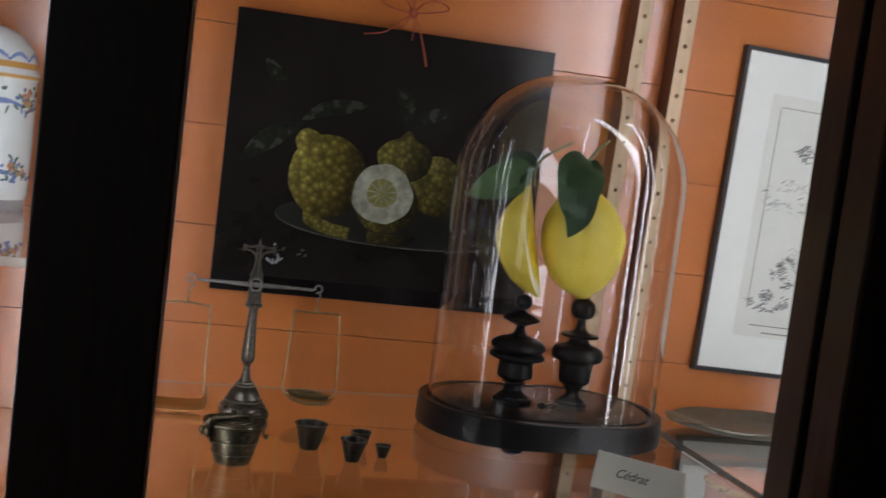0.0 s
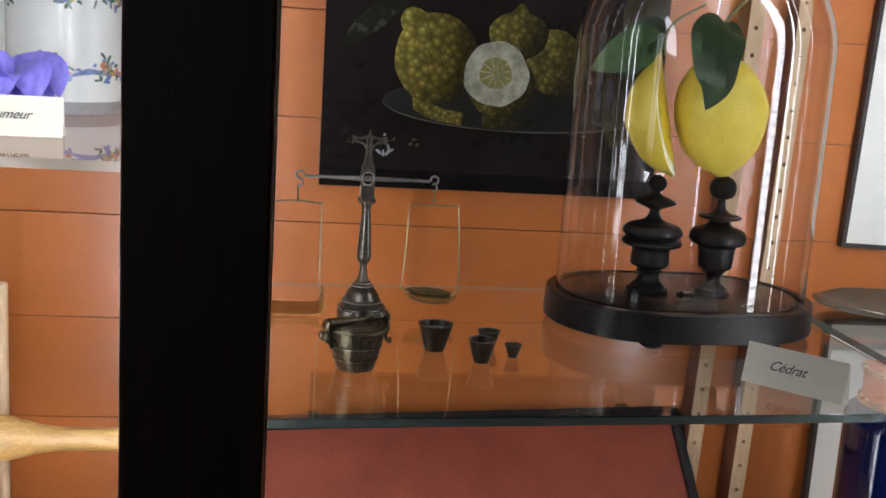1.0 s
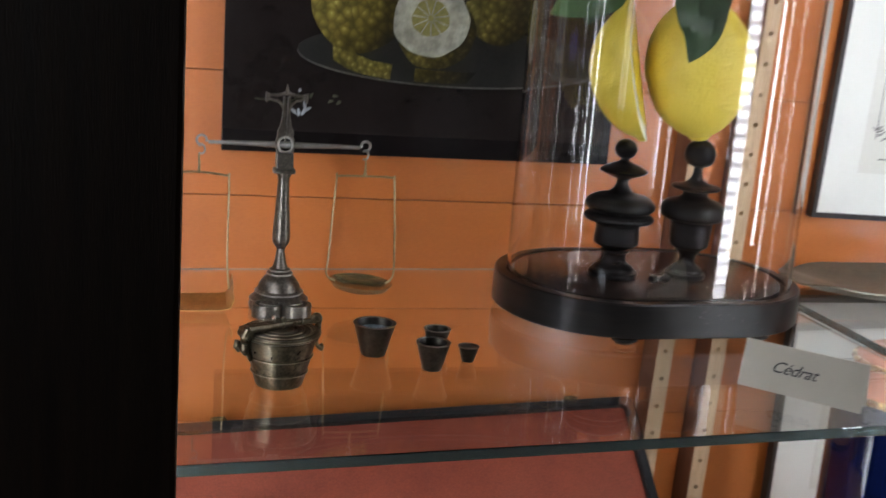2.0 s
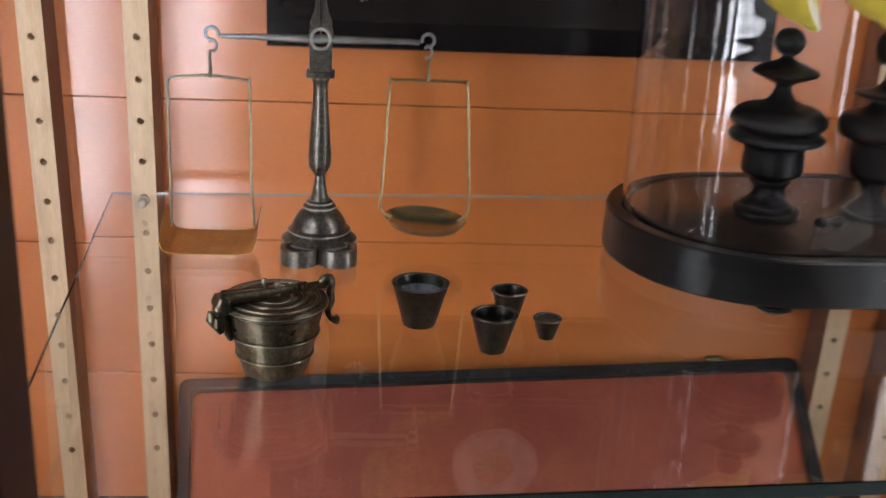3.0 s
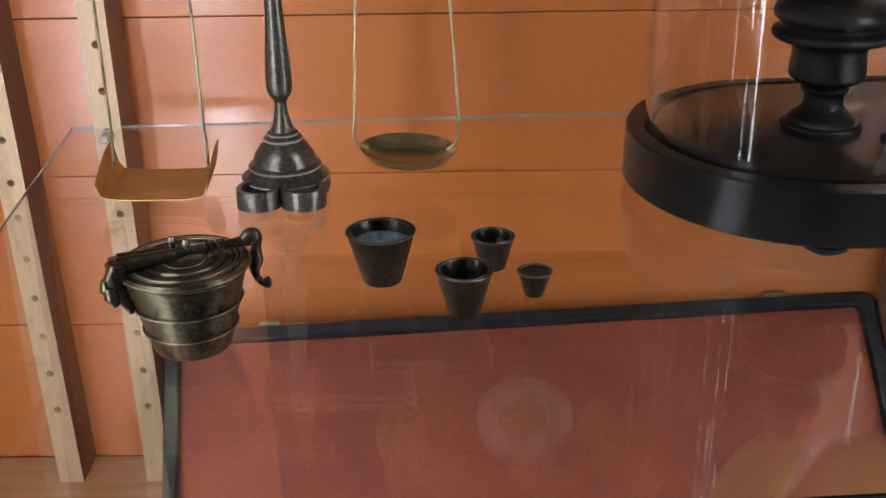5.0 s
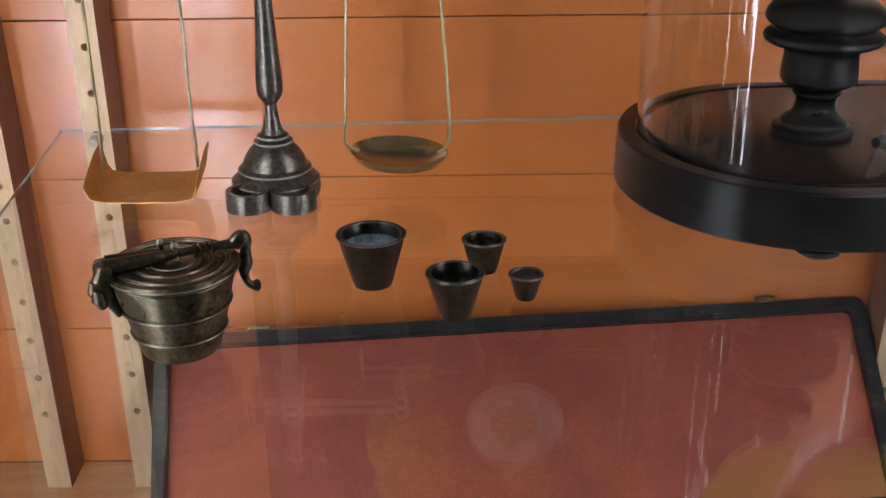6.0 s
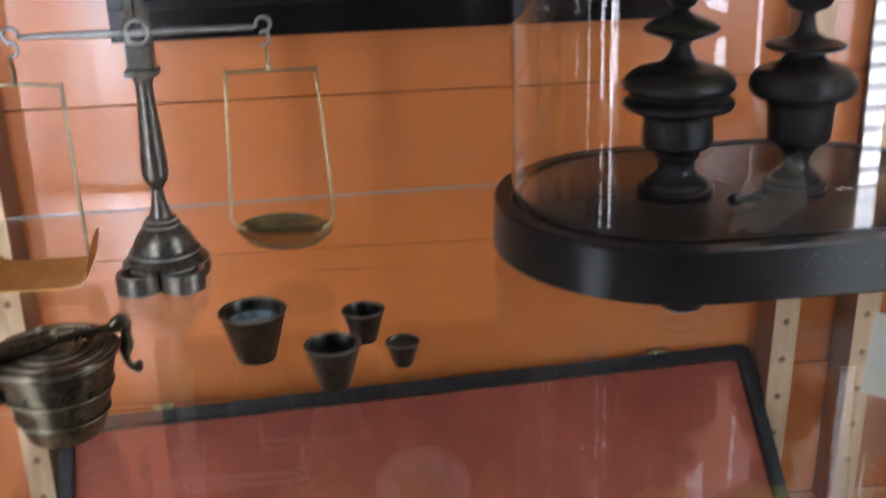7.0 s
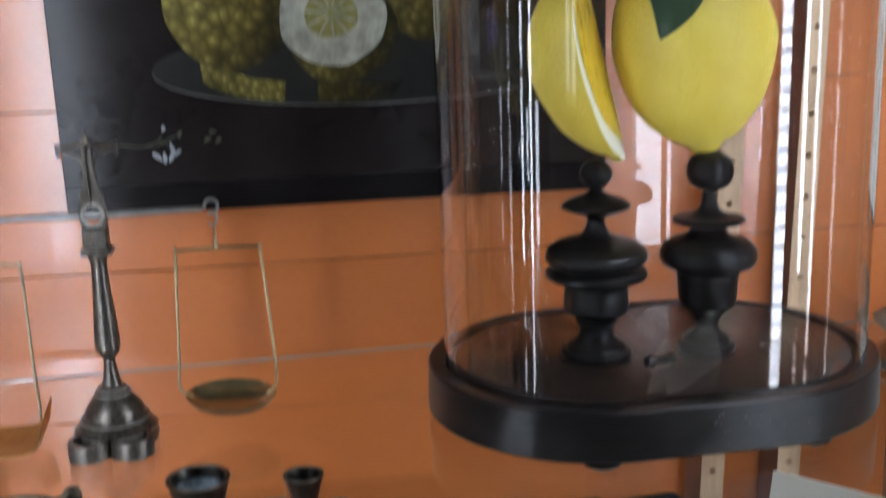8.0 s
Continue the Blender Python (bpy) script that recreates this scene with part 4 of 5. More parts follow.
def nest_of_weights():
    """The master cup of a set of nested weights, its hinged lid closed by a clasp."""
    t = thing("nest_of_weights", pose(0.199, 1.036, SHELF_Z) @ Matrix.Diagonal((1.05, 1.05, 1.15, 1)), "antique bronze nested-weight cup with banded sides and clasped lid", "weight set")
    body = [(0, 0), (0.0158, 0), (0.0166, 0.001), (0.0190, 0.0085), (0.0200, 0.0089), (0.0201, 0.0099), (0.0194, 0.0104), (0.0219, 0.0190), (0.0230, 0.0194), (0.0231, 0.0204), (0.0223, 0.0209),
            (0.0250, 0.0310), (0.0252, 0.0318), (0.0248, 0.0325), (0, 0.0325)]
    part("cup", lathe(body, 48), BRONZE, t, smooth=True)
    lid = [(0, 0.0325), (0.0258, 0.0325), (0.0272, 0.0335), (0.0275, 0.0350), (0.0266, 0.0360), (0.0250, 0.0358)]
    for rr in (0.0235, 0.0205, 0.0165, 0.0120):
        lid += [(rr + 0.0009, 0.0359), (rr + 0.0004, 0.0362), (rr - 0.0004, 0.0362), (rr - 0.0009, 0.0359)]
    lid += [(0.006, 0.0362), (0, 0.0364)]
    part("lid", lathe(lid, 48), BRONZE, t, "turned lid with engraved rings", smooth=True)
    # thin rings in paler bronze on lid and bands
    for r, z in ((0.0235, 0.0361), (0.0218, 0.0361), (0.0165, 0.0361), (0.0150, 0.0361), (0.0090, 0.0361), (0.0201, 0.0094), (0.0231, 0.0199), (0.0274, 0.0345)):
        circle = [(r * math.cos(a), r * math.sin(a), z) for a in [2 * math.pi * k / 48 for k in range(49)]]
        part("engraved_ring", tube(circle, 0.00028, 6), BRONZE_LIGHT, t, "thin paler ring", smooth=True)
    turn = pose(0, 0, 0, 0, 0, 27)
    zl = 0.037
    bm = tube([(-0.0275, -0.0012, zl + 0.0022), (-0.012, -0.001, zl + 0.0022), (0.004, 0, zl + 0.0022), (0.016, 0, zl + 0.0020), (0.0285, 0, zl + 0.0016)], [0.0034, 0.0027, 0.0018, 0.0015, 0.0024], 10)
    for x in (0.009, 0.0115, 0.014, 0.0165):
        bm = tube([(x, 0, zl + 0.002), (x + 0.0010, 0, zl + 0.002)], 0.0026, 10, bm)
    part("clasp_bar", moved(bm, turn), BRONZE, t, smooth=True)
    bm = tube([(-0.026, 0.0045, zl + 0.0022), (-0.016, 0.0048, zl + 0.0022), (-0.004, 0.0052, zl + 0.0020)], [0.0028, 0.0024, 0.0016], 10)
    part("handle_bar", moved(bm, turn), BRONZE, t, smooth=True)
    for x, y in ((-0.003, 0.0055), (0.0015, -0.0005)):
        part("stud", moved(lathe([(0, zl), (0.0016, zl), (0.0013, zl + 0.0045), (0.0019, zl + 0.0055), (0.0012, zl + 0.0072), (0, zl + 0.0074)], 14), turn @ pose(x, y, 0)), BRONZE_LIGHT, t, smooth=True)
    bm = tube([(-0.0275, -0.0015, zl + 0.0035), (-0.0290, -0.0012, zl - 0.002), (-0.0285, -0.001, zl - 0.006), (-0.0262, 0, zl - 0.012), (-0.0235, 0, zl - 0.018)], [0.0036, 0.0042, 0.0036, 0.0026, 0.0016], 10)
    bm = tube([(-0.0282, -0.0065, zl - 0.0004), (-0.0282, 0.0065, zl - 0.0004)], 0.0030, 10, bm)
    bm = box((-0.0300, -0.0062, zl - 0.0030), (-0.0255, 0.0072, zl + 0.0036), 0.0010, bm)
    for y in (-0.0040, 0.0046):
        bm = tube([(-0.0300, y, zl - 0.0120), (-0.0318, y, zl - 0.0085), (-0.0312, y, zl - 0.0050)], [0.0018, 0.0030, 0.0024], 10, bm)
    part("hinge", moved(bm, turn), BRONZE, t, smooth=True)
    bm = tube(curve3([(0.0255, 0, zl + 0.0018), (0.0290, 0, zl + 0.0034), (0.0312, 0, zl + 0.0008), (0.0306, 0, zl - 0.0065), (0.0298, 0, zl - 0.0125), (0.0322, 0, zl - 0.0170), (0.0362, 0, zl - 0.0180)], 3),
              [0.0022, 0.0026, 0.0030, 0.0034, 0.0038, 0.0036, 0.0030, 0.0022, 0.0026, 0.0034, 0.0032, 0.0024, 0.0019, 0.0017, 0.0016, 0.0016, 0.0020, 0.0027, 0.0018], 10)
    part("clasp_tail", moved(bm, turn), BRONZE, t, smooth=True)
    return t


nest_of_weights()


def weight_cup(x, y, rt, rb, h, bloom, label, fill=0.44):
    """One small open cup weight, tapering to its foot."""
    t = thing("weight_cup", pose(x, y, SHELF_Z), label, "weight", "cup weights on the glass shelf")
    w = rt * 0.13
    prof = [(0, 0), (rb - 0.0004, 0), (rb, 0.0005), (rt - 0.0005, h - 0.0012), (rt, h - 0.0004), (rt - 0.0003, h), (rt - w, h), (rt - w - 0.0004, h - 0.0006), (rt - w - (rt - rb) * 0.20, h * 0.70)]
    part("cup", lathe(prof, 36), CUP_METAL, t, smooth=True)
    part("inside", lathe(smooth_profile([(0, h * fill), (rt * 0.35, h * (fill + 0.02)), (rt - w - (rt - rb) * 0.48 * (1 - fill) / 0.56, h * (fill + 0.11 * (1 - fill) / 0.56)), (rt - w - (rt - rb) * 0.20 * (1 - fill) / 0.56, h * (0.715 + (fill - 0.44) * 0.5))], 4), 30), bloom, t, "corroded inside of the cup", smooth=True)
    # two thin tubes of paler copper run round the rim
    for r in (rt - 0.0002, rt - w):
        circle = [(r * math.cos(a), r * math.sin(a), h - 0.0002) for a in [2 * math.pi * k / 36 for k in range(37)]]
        part("rim", tube(circle, 0.00042, 6), CUP_RIM, t, "paler rim", smooth=True)


weight_cup(0.2810, 1.0995, 0.0172, 0.0098, 0.0268, CUP_BLOOM, "largest dark copper cup weight with blue-grey corrosion inside", 0.58)
weight_cup(0.3215, 1.0625, 0.0136, 0.0075, 0.0226, CUP_METAL, "middle-sized dark copper cup weight standing on the glass")
weight_cup(0.3368, 1.1130, 0.0112, 0.0066, 0.0175, CUP_METAL, "small dark copper cup weight standing on the glass")
weight_cup(0.3558, 1.0810, 0.0085, 0.0048, 0.0128, CUP_RIM, "smallest dark copper weight, nearly solid, standing on the glass", 0.90)


def tent_card(m, w, h, text, size, label):
    """A folded card standing as a tent, with handwriting on its face."""
    t = thing("name_card", m, label, "card", "handwritten name cards")
    for nm, sgn in (("face", -1), ("back", 1)):
        bm = bmesh.new()
        foot, th = 0.010 * sgn, 0.0005
        pts = [(-w / 2, foot, 0), (w / 2, foot, 0), (w / 2, 0, h), (-w / 2, 0, h)]
        a = [bm.verts.new(p) for p in pts]
        b = [bm.verts.new((p[0], p[1] - sgn * th, p[2] - 0.0002)) for p in pts]
        bm.faces.new(a)
        bm.faces.new(list(reversed(b)))
        for i in range(4):
            bm.faces.new((a[i], a[(i + 1) % 4], b[(i + 1) % 4], b[i]))
        p = part(nm, bm, CARD, t)
    cu = bpy.data.curves.new("writing", "FONT")
    cu.body, cu.size, cu.align_x, cu.align_y, cu.shear = text, size, "CENTER", "CENTER", 0.45
    cu.extrude, cu.offset = 0.00005, 0.00004
    cu.space_character = 0.95
    cu.materials.append(INK)
    ob = new("writing", cu)
    tilt = math.degrees(math.atan2(h, 0.010))
    ob.matrix_basis = pose(0.002, -0.0055, h * 0.53, tilt, 0, 0)
    me = bpy.data.meshes.new_from_object(ob.evaluated_get(bpy.context.evaluated_depsgraph_get()))
    bpy.data.objects.remove(ob)
    me.name = "writing"
    wr = new("writing", me)
    wr.matrix_basis = pose(-0.007, -0.0053, h * 0.53, tilt, 0, 0)
    wr.parent = t
    return t


tent_card(pose(0.607, 0.994, SHELF_Z + 0.0003, 0, 0, -45), 0.096, 0.037, "Cédrat", 0.0130, "cream folded card handwritten Cédrat on the glass shelf")


# ---- pictures on the wall ----
def painting():
    """A dark oil still life on a thin panel: knobbly citrons, one cut open, on a plate. The paint lies in thin layers."""
    x0, x1, z0, z1, y = 0.169, 0.581, 1.281, 1.633, 1.378
    p = thing("painting", pose(0, 0, 0), "unframed dark still-life painting of citrons hanging on the orange wall", "painting")
    part("panel", box((x0, y, z0), (x1, y + 0.015, z1), 0.0008), CANVAS, p)
    L = [y - 0.0002 * (i + 1) for i in range(12)]

    def layer(points, k, mt, name, label=""):
        return part(name, outline(points, L[k], L[k] + 0.00015), mt, p, label)
    layer([(x0 + 0.001, z0 + 0.001), (x1 - 0.001, z0 + 0.001), (x1 - 0.001, z0 + 0.022), (x0 + 0.001, z0 + 0.022)], 0, CANVAS_EDGE, "painted_ledge")
    layer(ellipse(0.405, 1.385, 0.165, 0.030, 60), 0, P_RIM, "painted_plate_rim")
    layer(ellipse(0.405, 1.3864, 0.1648, 0.0299, 60), 1, P_PLATE, "painted_plate")
    for pts, w in ((((0.262, 1.50), (0.236, 1.486), (0.212, 1.468), (0.190, 1.446)), 0.013), (((0.262, 1.505), (0.285, 1.520), (0.318, 1.528), (0.342, 1.533)), 0.010),
                   (((0.398, 1.512), (0.392, 1.540), (0.380, 1.560)), 0.011), (((0.402, 1.512), (0.425, 1.530), (0.450, 1.535)), 0.009), (((0.21, 1.575), (0.222, 1.560), (0.236, 1.552)), 0.009)):
        c = curve3([(a, 0, b) for a, b in pts], 5)
        up, dn = [], []
        for i, q in enumerate(c):
            d = (c[min(i + 1, len(c) - 1)] - c[max(i - 1, 0)]).normalized()
            k = w * math.sin(math.pi * (0.03 + 0.94 * i / (len(c) - 1)))
            up.append((q.x - d.z * k, q.z + d.x * k))
            dn.append((q.x + d.z * k, q.z - d.x * k))
        layer(up + list(reversed(dn)), 2, P_LEAF, "painted_leaf")
    layer(ellipse(0.445, 1.440, 0.036, 0.040, 40, 0.015, 5, 0.3), 2, P_CITRON_DIM, "painted_citron")
    layer(ellipse(0.398, 1.470, 0.036, 0.028, 40, 0.02, 2), 3, P_CITRON_TOP, "painted_citron")
    layer([(0.374, 1.488), (0.388, 1.497), (0.397, 1.507), (0.402, 1.507), (0.409, 1.497), (0.424, 1.486), (0.40, 1.475)], 4, P_CITRON_TOP, "painted_citron_neck")
    layer(ellipse(0.301, 1.438, 0.050, 0.053, 48, 0.012, 3), 5, P_CITRON, "painted_citron")
    layer(ellipse(0.274, 1.476, 0.017, 0.020, 24, 0.03, 4, 0.4), 6, P_CITRON, "painted_citron_neck")
    layer(ellipse(0.380, 1.411, 0.041, 0.038, 44, 0.02, 8), 7, P_RIND, "painted_half_citron")
    layer(ellipse(0.374, 1.423, 0.0395, 0.0385, 48, 0.022, 9), 8, P_PITH, "painted_pith")
    layer(ellipse(0.373, 1.424, 0.0195, 0.0185, 40, 0.03, 11), 9, P_PULP, "painted_pulp")
    spokes = None
    for i in range(11):
        a = 2 * math.pi * i / 11 + 0.2
        u, v = math.cos(a), math.sin(a)
        q = [(0.373 + 0.003 * u - 0.0006 * v, 1.424 + 0.003 * v + 0.0006 * u), (0.373 + 0.019 * u - 0.0006 * v, 1.424 + 0.018 * v + 0.0006 * u),
             (0.373 + 0.019 * u + 0.0006 * v, 1.424 + 0.018 * v - 0.0006 * u), (0.373 + 0.003 * u + 0.0006 * v, 1.424 + 0.003 * v - 0.0006 * u)]
        spokes = outline(q, L[10], L[10] + 0.0001, spokes)
    part("painted_segments", spokes, P_PITH, p)
    layer([(0.2745, 1.396), (0.2765, 1.377), (0.290, 1.3690), (0.307, 1.3640), (0.335, 1.3600), (0.337, 1.3755), (0.315, 1.3780), (0.300, 1.3830), (0.290, 1.3920)], 2, P_RIND, "painted_reflection")
    layer([(0.3605, 1.3730), (0.3600, 1.3595), (0.385, 1.3588), (0.415, 1.3600), (0.425, 1.3720), (0.395, 1.3715)], 6, P_RIND, "painted_reflection")
    # a blossom sprig on the dark ledge
    for pts in (((0.200, 1.3345), (0.214, 1.3335), (0.228, 1.3318), (0.240, 1.3360), (0.2445, 1.3440)), ((0.228, 1.3318), (0.240, 1.3325), (0.250, 1.3375), (0.256, 1.3395)), ((0.240, 1.3360), (0.246, 1.3330), (0.248, 1.3280))):
        c = curve3([(a, 0, q) for a, q in pts], 4)
        layer([(q.x, q.z + 0.0005) for q in c] + [(q.x, q.z - 0.0005) for q in reversed(c)], 3, P_STEM, "painted_stem")
    for k, (cx, cz, rx, rz, tw) in enumerate(((0.2445, 1.3448, 0.0016, 0.0019, 0), (0.2385, 1.3240, 0.0046, 0.0017, -0.7), (0.2440, 1.3225, 0.0042, 0.0016, -1.5), (0.2490, 1.3235, 0.0042, 0.0017, 1.2), (0.2530, 1.3260, 0.0038, 0.0015, 0.6), (0.2500, 1.3295, 0.0044, 0.0015, 1.9))):
        layer(ellipse(cx, cz, rx, rz, 14, 0.10, 40 + k, tw), 4 + k % 3, P_BLOSSOM, "painted_blossom")
    for k, (cx, cz) in enumerate(((0.280, 1.3405), (0.276, 1.3350), (0.284, 1.3340), (0.256, 1.3398))):
        layer(ellipse(cx, cz, 0.0030, 0.0016, 12, 0.15, 60 + k, 0.4 * k), 3, P_STEM, "painted_petal")
    return p


painting()


def raffia_bow():
    t = thing("raffia_bow", pose(0.385, 1.372, 1.655), "rust-red raffia bow tied above the painting", "bow")
    part("knot", lathe([(0, -0.006), (0.005, -0.004), (0.006, 0.0), (0.005, 0.004), (0, 0.006)], 14), RAFFIA, t, smooth=True)
    for pts in (((0, 0, 0), (-0.018, -0.004, -0.014), (-0.034, -0.006, -0.028), (-0.060, -0.004, -0.034)), ((0, 0, 0), (-0.008, -0.004, -0.012), (-0.014, -0.006, -0.020), (-0.026, -0.005, -0.019)),
                ((0, 0, 0), (0.010, -0.005, -0.020), (0.018, -0.006, -0.044), (0.024, -0.004, -0.064)), ((0, 0, 0), (0.002, -0.005, -0.018), (0.001, -0.006, -0.034)),
                ((0, 0, 0), (0.012, -0.006, 0.014), (0.032, -0.008, 0.018), (0.044, -0.006, 0.010), (0.024, -0.004, 0.004), (0, 0, 0)),
                ((0, 0, 0), (-0.012, -0.006, 0.014), (-0.030, -0.008, 0.018), (-0.040, -0.006, 0.008), (-0.022, -0.004, 0.002), (0, 0, 0))):
        part("strand", tube(curve3(pts, 5), 0.0017, 6, flat=0.45), RAFFIA, t, smooth=True)
    part("hanging_strand", tube(curve3([(0, 0, 0), (0.001, 0.006, 0.06), (0, 0.012, 0.12), (0, 0.0215, 0.16)], 4), 0.0012, 6), RAFFIA, t, smooth=True)


raffia_bow()


def framed_print(x0, x1, z0, z1, y, label, marks, lean=0.0):
    """A print under a white mat in a thin black frame; the engraving is patches of hatched ink."""
    t = thing("framed_print", pose(x0, y, z0, 0, lean, 0), label, "picture", "framed prints")
    w, h, f = x1 - x0, z1 - z0, 0.006
    part("mat_board", box((f, 0.004, f), (w - f, 0.010, h - f)), PAPER, t)
    bm = None
    for lo, hi in (((0, 0, 0), (f, 0.013, h)), ((w - f, 0, 0), (w, 0.013, h)), ((f, 0, 0), (w - f, 0.013, f)), ((f, 0, h - f), (w - f, 0.013, h))):
        bm = box(lo, hi, 0.0006, bm)
    part("frame", bm, FRAME_BLACK, t)
    if marks:
        sx0, sx1, sz0, sz1 = marks[0]
        part("sheet", box((sx0, 0.0034, sz0), (sx1, 0.0039, sz1)), SHEET, t)
        rnd = random.Random(int(x0 * 1000) + 7)
        for kind, cx, cz, rx, rz in marks[1:]:
            if kind == "line":
                part("printed_line", box((cx - rx, 0.0030, cz - rz), (cx + rx, 0.0033, cz + rz)), DARK_INK, t)
                continue
            bm = bmesh.new()
            for k in range(150 if kind == "dark" else 110):
                a, q = rnd.uniform(0, 2 * math.pi), math.sqrt(rnd.random())
                u, v = cx + rx * q * math.cos(a), cz + rz * q * math.sin(a)
                if noise.noise((u * 60, v * 60, x0)) < -0.12:
                    continue
                s = rnd.choice((0.5, 0.6, -0.4, 0.05)) + rnd.gauss(0, 0.15)
                L, wd = rnd.uniform(0.0015, 0.0050), rnd.uniform(0.00018, 0.0005) * (1.5 if kind == "dark" else 1.0)
                dx, dz = L * math.cos(s), L * math.sin(s)
                ex, ez = -wd * math.sin(s), wd * math.cos(s)
                y = 0.0031 - 0.000002 * k
                bm.faces.new([bm.verts.new(p) for p in ((u - dx - ex, y, v - dz - ez), (u + dx - ex, y, v + dz - ez), (u + dx + ex, y, v + dz + ez), (u - dx + ex, y, v - dz + ez))])
            part("engraving", bm, GREY_INK if kind == "grey" else DARK_INK, t)
    return t


framed_print(0.840, 1.13, 1.229, 1.683, 1.3795, "black-framed engraving of animals with a wide white mat",
             [(0.052, 0.238, 0.055, 0.395), ("line", 0.145, 0.072, 0.07, 0.0006), ("dark", 0.095, 0.108, 0.034, 0.016), ("dark", 0.118, 0.150, 0.024, 0.022), ("grey", 0.145, 0.175, 0.030, 0.030),
              ("grey", 0.100, 0.255, 0.040, 0.026), ("dark", 0.130, 0.318, 0.030, 0.014), ("grey", 0.165, 0.300, 0.030, 0.034), ("line", 0.0665, 0.235, 0.0004, 0.140), ("line", 0.145, 0.378, 0.078, 0.0004), ("line", 0.125, 0.062, 0.03, 0.0008)], 1.6)
framed_print(0.832, 1.12, FLOOR_Z + 0.0005, 1.128, 1.372, "black-framed engraving with white mat standing on the case bottom",
             [(0.06, 0.23, 0.035, 0.20), ("line", 0.145, 0.198, 0.085, 0.0005), ("dark", 0.150, 0.150, 0.050, 0.028), ("grey", 0.130, 0.100, 0.060, 0.030), ("dark", 0.100, 0.125, 0.020, 0.012)])


framed_print(-0.46, -0.166, 1.385, 1.76, 1.3795, "dark-framed picture with pale mat behind the faience jar", [])


# ---- the open box below the shelf ----
def lined_box():
    """The flat lid of a case, leaning back on the case bottom: black rim, red leather lining, two brass hinges."""
    W, H, d = 0.558, 0.200, 0.024
    m = pose(0.1055, 1.2145, FLOOR_Z + 0.0005, 0, 0, 2.55) @ pose(0, 0, 0, -46, 0, 0) @ pose(0, 0, 0, 0, -1.5, 0)
    t = thing("lined_box", m, "black box lid lined with red leather leaning on the case bottom", "box")
    # x along the width, z up the slope, y into the depth behind the lining
    f = 0.011

    def rounded(x0, x1, z0, z1, r, n=6):
        pts = []
        for cx, cz, a0 in ((x1 - r, z1 - r, 0), (x0 + r, z1 - r, 90), (x0 + r, z0 + r, 180), (x1 - r, z0 + r, 270)):
            for i in range(n + 1):
                a = radians(a0 + 90 * i / n)
                pts.append((cx + r * math.cos(a), cz + r * math.sin(a)))
        return pts
    out = rounded(0, W, 0, H, 0.009)
    inn = rounded(f, W - f, f, H - f, 0.006)
    inn2 = rounded(f - 0.0015, W - f + 0.0015, f - 0.0015, H - f + 0.0015, 0.007)
    rings = [[(x, 0.010, z) for x, z in inn], [(x, 0.0015, z) for x, z in inn], [(x, 0.0, z) for x, z in inn2], [(x, 0.0005, z) for x, z in rounded(0.001, W - 0.001, 0.001, H - 0.001, 0.009)],
             [(x, 0.002, z) for x, z in out], [(x, d, z) for x, z in out]]
    part("rim", skin(rings, False, True), BOX_RIM, t, "black leatherette rim")
    part("lining", skin([[(x, 0.0085, z) for x, z in inn], [(x, 0.0098, z) for x, z in inn]]), RED_LINING, t, "worn red leather lining")
    for hx in (0.080, 0.479):
        hg = part("hinge", box((hx - 0.0075, 0.001, H - 0.001), (hx + 0.0075, 0.0035, H + 0.0045), 0.0004), BRASS, t, "small brass hinge")
        part("hinge_pin", tube([(hx - 0.0085, 0.0005, H + 0.001), (hx + 0.0085, 0.0005, H + 0.001)], 0.0015, 8), BRASS, hg)
    return t


lined_box()


# ---- the bay on one side: jar, flower, card, wooden tool ----
LEFT_Z = 1.361


def left_shelf():
    corners = [(CASE_X0 + 0.01, 0.905), (0.012, 0.905), (0.012, 1.354), (CASE_X0 + 0.01, 1.354)]
    bm = bmesh.new()
    lo = [bm.verts.new((x, y, LEFT_Z - 0.008)) for x, y in corners]
    hi = [bm.verts.new((x, y, LEFT_Z)) for x, y in corners]
    bm.faces.new(lo)
    bm.faces.new(list(reversed(hi)))
    for i in range(4):
        j = (i + 1) % 4
        bm.faces.new((lo[i], lo[j], hi[j], hi[i])).material_index = 1
    ob = part("glass_shelf", bm, (SHELF_GLASS, EDGE_DARKENED))
    ob.visible_shadow = False
    tagged(ob, "clear glass shelf carrying a painted faience jar", "shelf", "glass shelves")


left_shelf()


